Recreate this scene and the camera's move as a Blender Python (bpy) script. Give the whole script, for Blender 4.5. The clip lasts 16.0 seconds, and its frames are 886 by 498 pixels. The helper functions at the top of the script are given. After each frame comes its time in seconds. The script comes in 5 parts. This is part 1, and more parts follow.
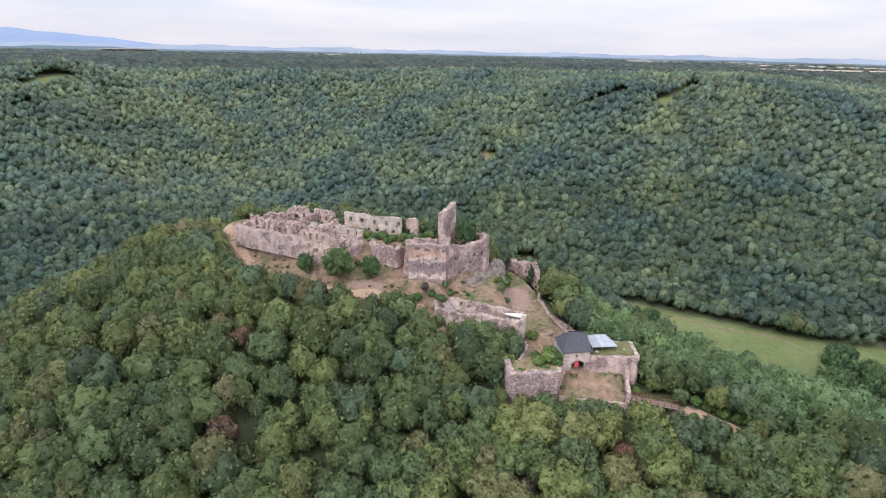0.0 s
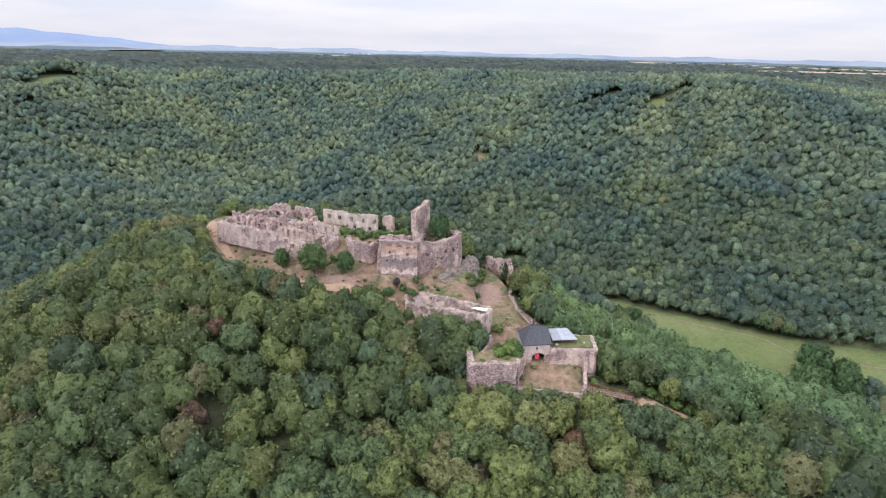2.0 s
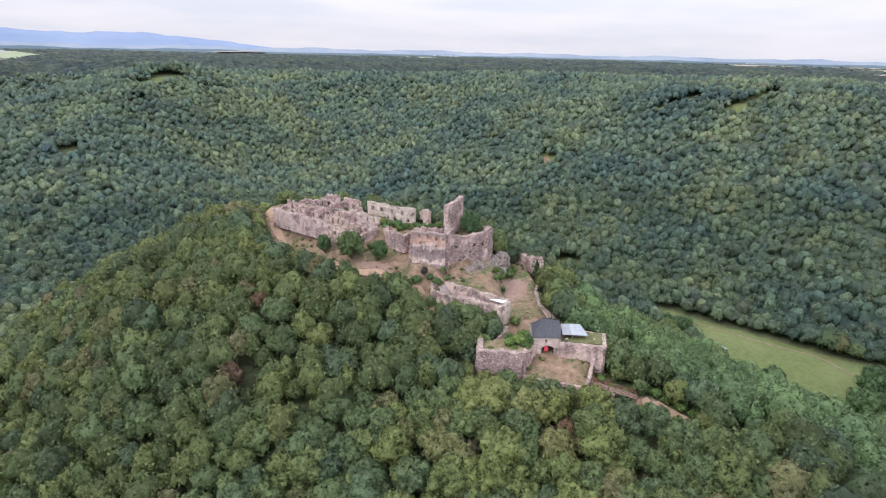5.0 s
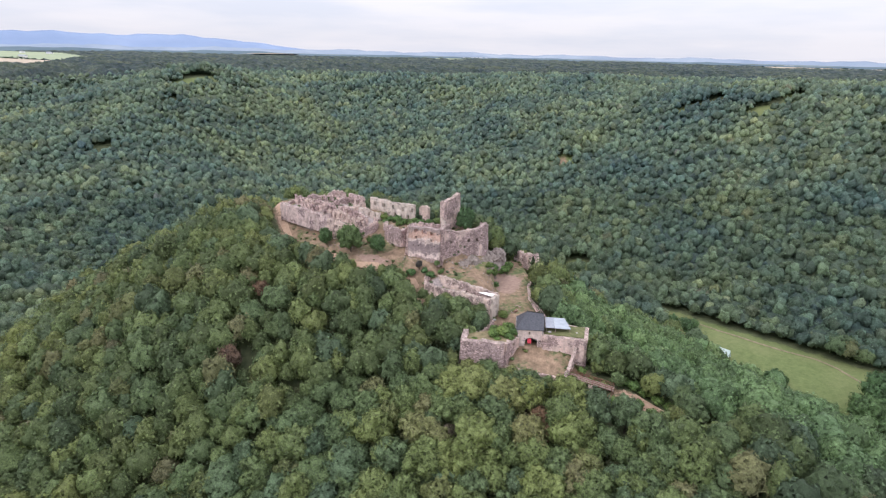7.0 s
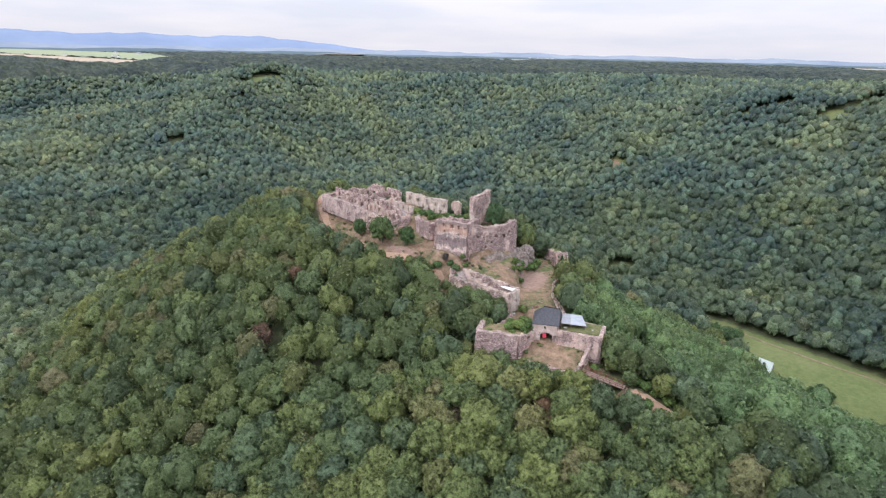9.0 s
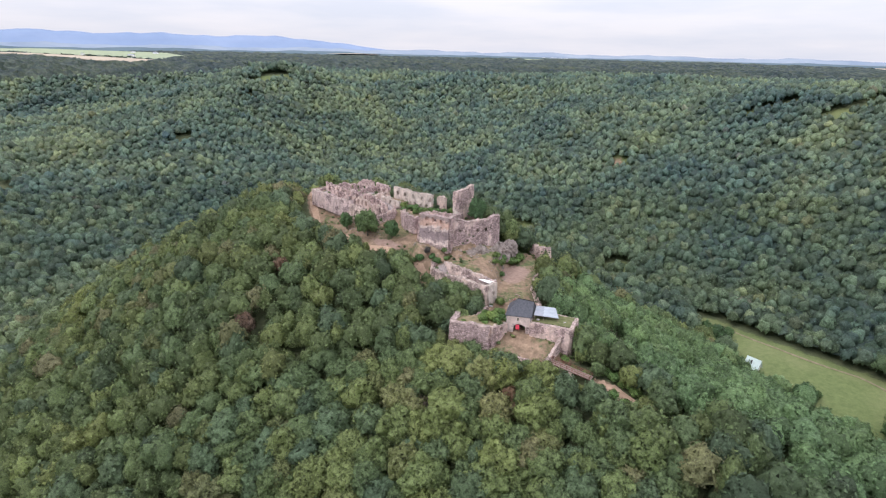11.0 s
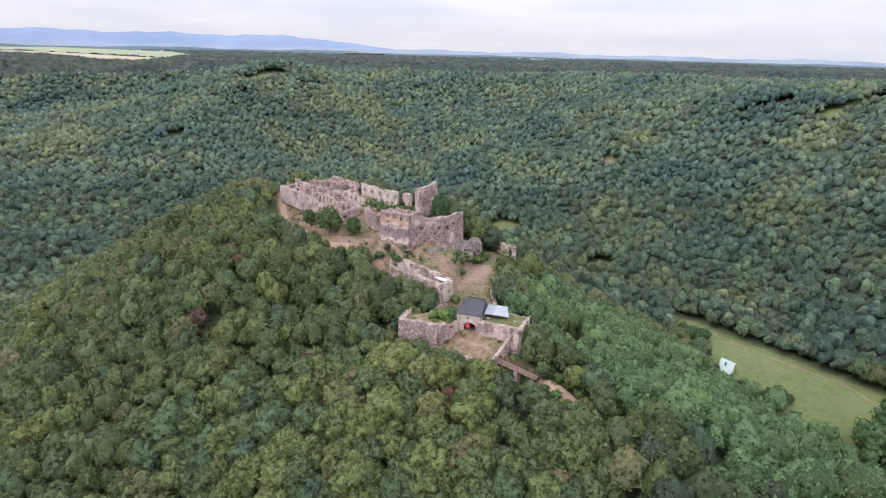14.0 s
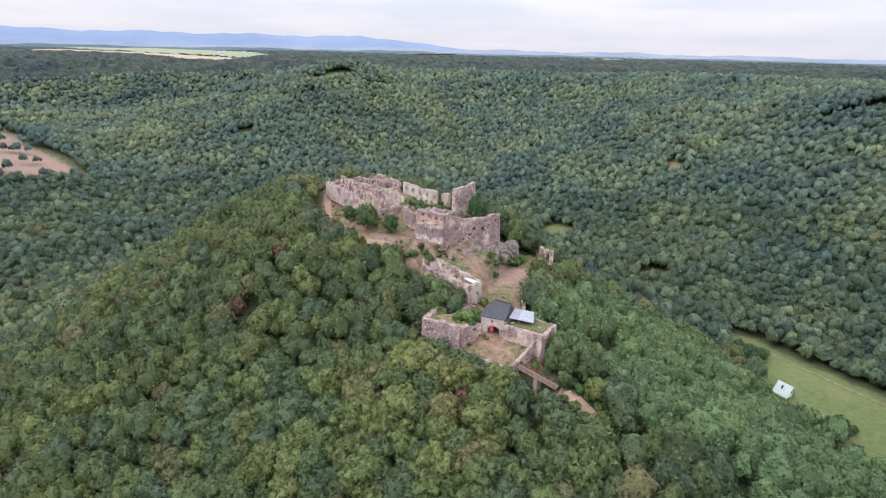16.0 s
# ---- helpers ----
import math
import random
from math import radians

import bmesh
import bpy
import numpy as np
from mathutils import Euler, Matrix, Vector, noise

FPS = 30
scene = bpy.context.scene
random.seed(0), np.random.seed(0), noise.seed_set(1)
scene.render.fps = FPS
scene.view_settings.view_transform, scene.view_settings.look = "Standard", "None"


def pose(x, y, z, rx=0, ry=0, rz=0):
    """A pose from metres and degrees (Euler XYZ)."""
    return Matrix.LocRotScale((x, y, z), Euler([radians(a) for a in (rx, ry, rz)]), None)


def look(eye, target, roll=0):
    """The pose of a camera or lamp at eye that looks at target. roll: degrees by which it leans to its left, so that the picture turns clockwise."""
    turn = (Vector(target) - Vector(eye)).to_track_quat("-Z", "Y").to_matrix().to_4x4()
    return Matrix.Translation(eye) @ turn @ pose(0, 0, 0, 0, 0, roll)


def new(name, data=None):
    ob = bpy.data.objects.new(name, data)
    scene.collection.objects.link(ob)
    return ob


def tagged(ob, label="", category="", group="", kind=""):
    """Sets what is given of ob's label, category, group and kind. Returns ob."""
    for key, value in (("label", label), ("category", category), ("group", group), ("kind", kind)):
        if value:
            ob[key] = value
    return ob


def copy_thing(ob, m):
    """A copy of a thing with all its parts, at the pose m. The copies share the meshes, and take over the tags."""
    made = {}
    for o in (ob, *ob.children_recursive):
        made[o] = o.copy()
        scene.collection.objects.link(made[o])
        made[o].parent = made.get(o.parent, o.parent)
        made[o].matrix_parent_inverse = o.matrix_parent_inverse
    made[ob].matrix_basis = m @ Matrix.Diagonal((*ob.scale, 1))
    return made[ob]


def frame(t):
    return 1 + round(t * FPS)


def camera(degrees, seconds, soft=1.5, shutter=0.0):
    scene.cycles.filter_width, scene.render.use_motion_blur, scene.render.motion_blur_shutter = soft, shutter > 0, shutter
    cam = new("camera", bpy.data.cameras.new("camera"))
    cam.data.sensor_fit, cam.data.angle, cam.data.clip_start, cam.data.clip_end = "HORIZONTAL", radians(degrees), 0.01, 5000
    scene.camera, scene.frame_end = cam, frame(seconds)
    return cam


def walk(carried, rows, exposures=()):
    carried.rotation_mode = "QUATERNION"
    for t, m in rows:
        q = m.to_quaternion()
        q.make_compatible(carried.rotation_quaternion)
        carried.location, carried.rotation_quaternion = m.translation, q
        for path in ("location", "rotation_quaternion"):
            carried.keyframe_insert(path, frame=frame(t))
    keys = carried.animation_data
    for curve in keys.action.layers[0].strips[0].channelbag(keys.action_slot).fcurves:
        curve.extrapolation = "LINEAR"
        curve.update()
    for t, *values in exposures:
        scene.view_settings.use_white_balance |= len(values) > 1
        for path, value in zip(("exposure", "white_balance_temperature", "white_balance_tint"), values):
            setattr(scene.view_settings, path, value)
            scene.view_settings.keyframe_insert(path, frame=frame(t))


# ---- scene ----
cam = camera(79.1, 16.0, soft=1.2)
METRES, EYE, TILT, LEAN, TURN = 100.0, 100.0, -20.5, -1.1, 0.0
ROWS = [
    (0.0, 0.0, 0.0, 0.0, 0.0, 0.0, -0.0),
    (0.5, 0.0265, -0.0126, -0.0034, 0.06, 0.03, -0.06),
    (1.0, 0.0539, -0.0258, -0.0068, 0.11, 0.06, -0.11),
    (1.5, 0.0812, -0.0401, -0.0108, 0.14, 0.08, -0.16),
    (2.0, 0.1086, -0.0546, -0.0146, 0.56, 0.1, -0.34),
    (2.5, 0.1382, -0.0698, -0.0186, 1.11, 0.12, -0.55),
    (3.0, 0.1669, -0.0847, -0.0225, 1.57, 0.14, -0.75),
    (3.5, 0.1963, -0.0994, -0.027, 2.62, 0.17, -1.15),
    (4.0, 0.2256, -0.1134, -0.0312, 5.01, 0.13, -2.0),
    (4.5, 0.2564, -0.1266, -0.0352, 7.3, 0.06, -2.82),
    (7.0, 0.4154, -0.1789, -0.0553, 12.04, -0.04, -4.55),
    (7.5, 0.4475, -0.1871, -0.0598, 12.55, -0.04, -4.75),
    (8.0, 0.4798, -0.1949, -0.064, 14.34, -0.17, -5.4),
    (8.5, 0.5118, -0.2014, -0.0676, 17.05, -0.42, -6.34),
    (11.0, 0.6653, -0.1945, -0.0778, 19.85, -0.79, -7.36),
    (11.5, 0.6927, -0.1836, -0.0779, 19.94, -0.8, -7.42),
    (12.0, 0.7188, -0.1712, -0.0769, 20.07, -0.82, -7.48),
    (12.5, 0.7452, -0.1577, -0.0746, 20.27, -0.84, -7.57),
    (13.0, 0.7711, -0.1439, -0.0715, 20.4, -0.85, -7.67),
    (13.5, 0.7965, -0.1302, -0.0675, 20.53, -0.86, -7.76),
    (14.0, 0.8217, -0.1165, -0.0633, 20.7, -0.91, -7.81),
    (14.5, 0.8461, -0.1031, -0.0591, 21.78, -1.05, -8.2),
    (15.0, 0.8705, -0.0893, -0.0548, 23.71, -1.33, -8.82),
    (15.5, 0.8939, -0.0751, -0.0502, 26.17, -1.73, -9.59),
    (16.0, 0.9177, -0.0602, -0.0449, 27.71, -1.98, -10.07),
]
walk(cam, [(t, pose(0, 0, EYE, TILT, LEAN, TURN) @ pose(METRES * x, METRES * y, METRES * z, 90 + pitch, roll, yaw)) for t, x, y, z, yaw, pitch, roll in ROWS])

# ---- world and light ----
SUN_FROM = Vector((-0.55, -0.50, 0.80)).normalized()
world = bpy.data.worlds.new("overcast_sky")
scene.world = world
world.use_nodes = True


def overcast(nt):
    n, l = nt.nodes, nt.links
    n.clear()
    out = n.new("ShaderNodeOutputWorld")
    bg = n.new("ShaderNodeBackground")
    sky = n.new("ShaderNodeTexSky")
    sky.sky_type, sky.sun_disc = "NISHITA", False
    sky.sun_elevation = math.asin(SUN_FROM.z)
    sky.sun_rotation = math.atan2(SUN_FROM.x, SUN_FROM.y)
    dim = n.new("ShaderNodeVectorMath")
    dim.operation = "SCALE"
    dim.inputs["Scale"].default_value = 0.10
    l.new(sky.outputs[0], dim.inputs[0])
    co = n.new("ShaderNodeTexCoord")
    xyz = n.new("ShaderNodeSeparateXYZ")
    l.new(co.outputs["Generated"], xyz.inputs[0])
    # an overcast sky is about three times brighter overhead than at the horizon
    lift = n.new("ShaderNodeMapRange")
    lift.inputs["From Min"].default_value, lift.inputs["From Max"].default_value = 0.02, 0.75
    lift.inputs["To Min"].default_value, lift.inputs["To Max"].default_value = 0.95, 2.35
    l.new(xyz.outputs["Z"], lift.inputs["Value"])
    mp = n.new("ShaderNodeMapping")
    mp.inputs["Scale"].default_value = (2.2, 2.2, 16.0)
    l.new(co.outputs["Generated"], mp.inputs["Vector"])
    nz = n.new("ShaderNodeTexNoise")
    nz.inputs["Scale"].default_value, nz.inputs["Detail"].default_value, nz.inputs["Roughness"].default_value = 1.7, 5.0, 0.5
    l.new(mp.outputs[0], nz.inputs["Vector"])
    cr = n.new("ShaderNodeValToRGB")
    cr.color_ramp.elements[0].position, cr.color_ramp.elements[0].color = 0.34, (0.825, 0.855, 1.0, 1)
    cr.color_ramp.elements[1].position, cr.color_ramp.elements[1].color = 0.62, (0.985, 0.965, 1.06, 1)
    l.new(nz.outputs["Fac"], cr.inputs[0])
    mul = n.new("ShaderNodeVectorMath")
    mul.operation = "SCALE"
    l.new(cr.outputs[0], mul.inputs[0])
    l.new(lift.outputs[0], mul.inputs["Scale"])
    mix = n.new("ShaderNodeMix")
    mix.data_type = "RGBA"
    mix.inputs["Factor"].default_value = 0.90
    l.new(dim.outputs[0], mix.inputs["A"])
    l.new(mul.outputs[0], mix.inputs["B"])
    l.new(mix.outputs["Result"], bg.inputs["Color"])
    bg.inputs["Strength"].default_value = 1.0
    l.new(bg.outputs[0], out.inputs[0])


overcast(world.node_tree)
sun = new("sun", bpy.data.lights.new("sun", "SUN"))
sun.data.energy, sun.data.angle, sun.data.color = 1.2, radians(14), (1.0, 0.95, 0.94)
sun.matrix_world = look(SUN_FROM * 400, (0, 0, 0))

# ---- materials ----


class Mat:
    """A small wrapper round a node material."""

    def __init__(self, name, rough=0.9, spec=0.3):
        self.mat = bpy.data.materials.new(name)
        self.mat.use_nodes = True
        self.n, self.l = self.mat.node_tree.nodes, self.mat.node_tree.links
        self.bsdf = self.n["Principled BSDF"]
        self.bsdf.inputs["Roughness"].default_value = rough
        self.bsdf.inputs["Specular IOR Level"].default_value = spec
        self.pos = self.n.new("ShaderNodeNewGeometry").outputs["Position"]

    def noise(self, scale, detail=4.0, rough=0.55, stretch=None):
        t = self.n.new("ShaderNodeTexNoise")
        t.inputs["Scale"].default_value, t.inputs["Detail"].default_value, t.inputs["Roughness"].default_value = scale, detail, rough
        v = self.pos
        if stretch:
            m = self.n.new("ShaderNodeMapping")
            m.inputs["Scale"].default_value = stretch
            self.l.new(v, m.inputs["Vector"])
            v = m.outputs[0]
        self.l.new(v, t.inputs["Vector"])
        return t.outputs["Fac"]

    def cells(self, scale, feature="F1", stretch=(1, 1, 1.6)):
        m = self.n.new("ShaderNodeMapping")
        m.inputs["Scale"].default_value = stretch
        self.l.new(self.pos, m.inputs["Vector"])
        t = self.n.new("ShaderNodeTexVoronoi")
        t.feature = feature
        t.inputs["Scale"].default_value = scale
        self.l.new(m.outputs[0], t.inputs["Vector"])
        return t

    def ramp(self, fac, *stops):
        r = self.n.new("ShaderNodeValToRGB")
        e = r.color_ramp.elements
        while len(e) < len(stops):
            e.new(0.5)
        for el, (p, c) in zip(e, stops):
            el.position, el.color = p, (*(c if isinstance(c, tuple) else (c, c, c)), 1)
        self.l.new(fac, r.inputs[0])
        return r.outputs[0]

    def mix(self, fac, a, b, blend="MIX"):
        m = self.n.new("ShaderNodeMix")
        m.data_type, m.blend_type = "RGBA", blend
        for sock, v in ((m.inputs["Factor"], fac), (m.inputs["A"], a), (m.inputs["B"], b)):
            if isinstance(v, (int, float)):
                sock.default_value = v
            elif isinstance(v, tuple):
                sock.default_value = (*v, 1)
            else:
                self.l.new(v, sock)
        return m.outputs["Result"]

    def math(self, op, a, b=0.0):
        m = self.n.new("ShaderNodeMath")
        m.operation = op
        for sock, v in ((m.inputs[0], a), (m.inputs[1], b)):
            if isinstance(v, (int, float)):
                sock.default_value = v
            else:
                self.l.new(v, sock)
        return m.outputs[0]

    def attr(self, name):
        a = self.n.new("ShaderNodeAttribute")
        a.attribute_name = name
        return a

    def colour(self, c):
        if isinstance(c, tuple):
            self.bsdf.inputs["Base Color"].default_value = (*c, 1)
        else:
            self.l.new(c, self.bsdf.inputs["Base Color"])
        return self

    def bump(self, h, dist=0.1, strength=0.6):
        b = self.n.new("ShaderNodeBump")
        b.inputs["Distance"].default_value, b.inputs["Strength"].default_value = dist, strength
        self.l.new(h, b.inputs["Height"])
        self.l.new(b.outputs[0], self.bsdf.inputs["Normal"])
        return self


def masonry(name, plaster, tone=(1, 1, 1), light=0.55):
    """Rubble masonry with remains of plaster: plaster is the share that is still covered."""
    m = Mat(name, 0.95, 0.2)
    stone = m.cells(1.9)
    edge = m.cells(1.9, "DISTANCE_TO_EDGE")
    hue = m.ramp(stone.outputs["Color"], (0.0, (0.165, 0.14, 0.135)), (0.5, (0.34, 0.288, 0.28)), (1.0, (0.54, 0.47, 0.455)))
    joint = m.ramp(edge.outputs["Distance"], (0.0, 0.0), (0.09, 1.0))
    rubble = m.mix(joint, (0.13, 0.108, 0.10), hue)
    coat = m.ramp(m.noise(0.9, 6, 0.65), (0.3, (light * 0.72, light * 0.62, light * 0.56)), (0.7, (light, light * 0.9, light * 0.83)))
    where = m.ramp(m.noise(0.22, 7, 0.68), (0.5 + 0.30 * (0.5 - plaster) - 0.03, 0.0), (0.5 + 0.30 * (0.5 - plaster) + 0.03, 1.0))
    body = m.mix(where, rubble, coat)
    streak = m.ramp(m.noise(0.42, 7, 0.72, (1.2, 1.2, 0.55)), (0.36, 0.60), (0.62, 1.08))
    body = m.mix(0.8, body, streak, "MULTIPLY")
    body = m.mix(m.ramp(m.noise(0.35, 5, 0.7), (0.60, 0.0), (0.75, 0.5)), body, (0.10, 0.105, 0.07))
    body = m.mix(1.0, body, tone, "MULTIPLY")
    up = m.n.new("ShaderNodeSeparateXYZ")
    m.l.new([x for x in m.n if x.bl_idname == "ShaderNodeNewGeometry"][0].outputs["True Normal"], up.inputs[0])
    crest = m.math("MULTIPLY", m.ramp(up.outputs["Z"], (0.45, 0.0), (0.8, 1.0)), m.ramp(m.noise(0.8, 4), (0.35, 0.15), (0.65, 0.75)))
    growth_tone = m.ramp(m.noise(1.1, 5, 0.7), (0.35, (0.16, 0.142, 0.105)), (0.65, (0.275, 0.235, 0.20)))
    m.colour(m.mix(crest, body, growth_tone))
    return m.bump(m.math("ADD", joint, m.noise(4.0, 4)), 0.12, 0.9).mat


STONE = masonry("rubble_masonry", 0.44, (1.62, 1.42, 1.40))
STONE_GREY = masonry("grey_rubble_masonry", 0.24, (1.52, 1.34, 1.34))
PLASTERED = masonry("plastered_masonry", 0.66, (1.33, 1.18, 1.13), 0.62)
CURTAIN = masonry("greyed_plaster_masonry", 0.72, (1.34, 1.19, 1.22), 0.56)
PALE_RUBBLE = masonry("pale_patched_rubble", 0.56, (1.35, 1.22, 1.18), 0.66)
PALE = masonry("pale_plastered_masonry", 0.85, (1.12, 1.08, 1.05), 0.72)


def block_front():
    """Ochre plaster above, a bare grey field in the middle and bright lime remains along its foot."""
    m = Mat("ochre_plaster", 0.95, 0.2)
    xyz = m.n.new("ShaderNodeSeparateXYZ")
    m.l.new(m.pos, xyz.inputs[0])
    high = m.math("ADD", xyz.outputs["Z"], m.math("MULTIPLY", m.math("SUBTRACT", m.noise(0.22, 7, 0.75), 0.5), 11.0))
    high = m.math("MULTIPLY", m.math("SUBTRACT", high, 30.0), 1 / 14)
    bare = (0.30, 0.25, 0.25)
    lime = (0.62, 0.53, 0.485)
    ochre = (0.56, 0.40, 0.33)
    body = m.ramp(high, (0.0, (0.36, 0.29, 0.27)), (0.16, (0.36, 0.29, 0.27)), (0.19, lime), (0.27, lime), (0.30, bare), (0.52, bare), (0.55, lime), (0.61, lime), (0.64, ochre), (0.80, ochre), (0.84, (0.34, 0.28, 0.265)))
    grain = m.ramp(m.noise(2.2, 6, 0.75), (0.3, 0.66), (0.7, 1.18))
    stone = m.ramp(m.cells(2.6, "DISTANCE_TO_EDGE").outputs["Distance"], (0.0, 0.62), (0.10, 1.0))
    streak = m.ramp(m.noise(0.6, 5, 0.6, (1.6, 1.6, 0.28)), (0.35, 0.72), (0.65, 1.06))
    c = m.mix(1.0, m.mix(1.0, m.mix(1.0, body, grain, "MULTIPLY"), streak, "MULTIPLY"), stone, "MULTIPLY")
    m.colour(m.mix(1.0, c, (1.22, 1.16, 1.16), "MULTIPLY"))
    return m.bump(m.noise(3.0, 6, 0.7), 0.15, 0.8).mat


BLOCK_FRONT = block_front()


def rock():
    m = Mat("bare_rock", 0.95, 0.2)
    c = m.ramp(m.noise(0.6, 8, 0.7), (0.3, (0.14, 0.12, 0.105)), (0.55, (0.30, 0.255, 0.23)), (0.75, (0.44, 0.385, 0.36)))
    return m.colour(c).bump(m.noise(1.2, 8, 0.7), 0.5, 1.0).mat


ROCK = rock()


def leaves(name, source, greens, stands=1.0, grain=2.4):
    """Foliage: source 'object' varies by the tree, 'tint' by the attribute that each joined tree carries."""
    m = Mat(name, 0.6, 0.35)
    if source == "object":
        rnd = m.n.new("ShaderNodeObjectInfo").outputs["Random"]
    else:
        rnd = m.attr("tint").outputs["Fac"]
    tone = m.ramp(rnd, *zip((0.0, 0.3, 0.6, 0.85, 1.0), greens))
    isl = [x for x in m.n if x.bl_idname == "ShaderNodeNewGeometry"][0].outputs["Random Per Island"]
    tone = m.mix(1.0, tone, m.ramp(isl, (0.0, 0.58), (1.0, 1.40)), "MULTIPLY")
    stand = m.ramp(m.noise(0.014, 4, 0.65), (0.42, (0.68, 0.76, 0.86)), (0.58, (1.16, 1.08, 0.92)))
    stand = m.mix(1.0, stand, m.ramp(m.noise(0.005, 4, 0.62), (0.43, (0.78, 0.84, 0.92)), (0.57, (1.12, 1.05, 0.94))), "MULTIPLY")
    stand = m.mix(stands, (1.0, 1.0, 0.96), stand)
    tone = m.mix(1.0, tone, stand, "MULTIPLY")
    tone = m.mix(1.0, tone, m.ramp(m.noise(grain, 5, 0.85), (0.36, 0.46), (0.64, 1.46)), "MULTIPLY")
    m.colour(tone)
    thin = m.n.new("ShaderNodeBsdfTranslucent")
    m.l.new(tone, thin.inputs["Color"])
    both = m.n.new("ShaderNodeMixShader")
    both.inputs[0].default_value = 0.34
    m.l.new(m.bsdf.outputs[0], both.inputs[1])
    m.l.new(thin.outputs[0], both.inputs[2])
    m.l.new(both.outputs[0], m.n["Material Output"].inputs["Surface"])
    return m.bump(m.noise(3.2, 5, 0.8), 0.4, 0.7).mat


GREENS = ((0.092, 0.136, 0.106), (0.114, 0.158, 0.094), (0.152, 0.202, 0.104), (0.204, 0.230, 0.112), (0.194, 0.182, 0.136))
FRESH = ((0.128, 0.206, 0.096), (0.138, 0.222, 0.094), (0.152, 0.238, 0.098), (0.176, 0.248, 0.096), (0.190, 0.236, 0.100))
OAK = ((0.104, 0.156, 0.090), (0.128, 0.182, 0.080), (0.162, 0.213, 0.083), (0.190, 0.230, 0.084), (0.192, 0.188, 0.100))
LEAF = leaves("oak_leaves", "object", OAK, 0.35)
LEAF_WOOD = leaves("wood_leaves", "tint", OAK, 0.35)
LEAF_FRESH = leaves("locust_leaves", "tint", tuple((1.14 * r, 1.14 * g, 1.26 * bl) for r, g, bl in FRESH), 0.3)
LEAF_YARD = leaves("yard_tree_leaves", "object", tuple((0.66 * r, 0.74 * g, 0.74 * bl) for r, g, bl in FRESH), 0.2)
LEAF_BUSH = leaves("bush_leaves", "object", tuple((1.05 * r, 1.12 * g, 0.9 * bl) for r, g, bl in FRESH))
# greens for the woods beyond, with haze blue put into the leaf colour
HAZED_GREENS = tuple((1.02 * r, 1.12 * g, 1.42 * bl) for r, g, bl in GREENS)
# the valley leaves carry a weaker share of the haze blue
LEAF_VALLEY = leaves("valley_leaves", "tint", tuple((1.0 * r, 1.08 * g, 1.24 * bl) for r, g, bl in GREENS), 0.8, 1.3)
LEAF_HAZED = leaves("hazed_forest_leaves", "tint", HAZED_GREENS, 1.0, 0.8)
# hazed too, and darkened for the crown shade that the canopy sheet lacks
LEAF_FAR = leaves("hazed_far_canopy", "tint", tuple((0.62 * r, 0.66 * g, 0.78 * bl) for r, g, bl in HAZED_GREENS), 1.0, 0.3)
LEAF_DRY = leaves("dry_leaves", "object", ((0.17, 0.105, 0.075), (0.16, 0.12, 0.09), (0.15, 0.13, 0.11), (0.14, 0.12, 0.10), (0.19, 0.11, 0.07)))


def bark():
    m = Mat("bark", 0.95, 0.2)
    return m.colour(m.ramp(m.noise(2.5, 6, 0.7, (1, 1, 0.2)), (0.3, (0.06, 0.05, 0.04)), (0.7, (0.16, 0.14, 0.12)))).bump(m.noise(6, 4), 0.05).mat


BARK = bark()


def ground_mat():
    m = Mat("hill_ground", 0.95, 0.2)
    litter = m.ramp(m.noise(0.35, 8, 0.7), (0.3, (0.05, 0.07, 0.035)), (0.7, (0.12, 0.13, 0.07)))
    grass = m.ramp(m.noise(0.5, 8, 0.7), (0.3, (0.080, 0.112, 0.040)), (0.7, (0.150, 0.180, 0.070)))
    grass = m.mix(m.ramp(m.noise(0.035, 5, 0.6), (0.45, 0.0), (0.7, 0.6)), grass, (0.185, 0.195, 0.09))
    dry = m.ramp(m.noise(0.45, 8, 0.72), (0.30, (0.105, 0.085, 0.052)), (0.5, (0.235, 0.165, 0.115)), (0.70, (0.37, 0.27, 0.185)))
    red = m.ramp(m.noise(0.8, 7, 0.7), (0.3, (0.24, 0.16, 0.125)), (0.7, (0.36, 0.26, 0.215)))
    rough = m.math("MULTIPLY", m.math("SUBTRACT", m.noise(0.55, 6, 0.7), 0.5), 0.9)

    def cover(base, top, name):
        w = m.math("ADD", m.attr(name).outputs["Fac"], rough)
        return m.mix(m.ramp(w, (0.42, 0.0), (0.58, 1.0)), base, top)

    c = cover(litter, grass, "grass")
    c = cover(c, dry, "dry")
    c = cover(c, red, "red_soil")
    debris = m.ramp(m.noise(1.7, 6, 0.75), (0.3, (0.17, 0.145, 0.14)), (0.55, (0.34, 0.29, 0.275)), (0.75, (0.50, 0.44, 0.42)))
    c = cover(c, debris, "debris")
    return m.colour(c).bump(m.noise(1.5, 6, 0.7), 0.25, 0.8).mat


GROUND = ground_mat()


def plain_mat(name, low, high, scale, rough=0.9, spec=0.3, metal=0.0, stretch=None):
    m = Mat(name, rough, spec)
    m.bsdf.inputs["Metallic"].default_value = metal
    f = m.noise(scale, 6, 0.65, stretch)
    return m.colour(m.ramp(f, (0.32, low), (0.68, high))).bump(f, 0.03, 0.4).mat


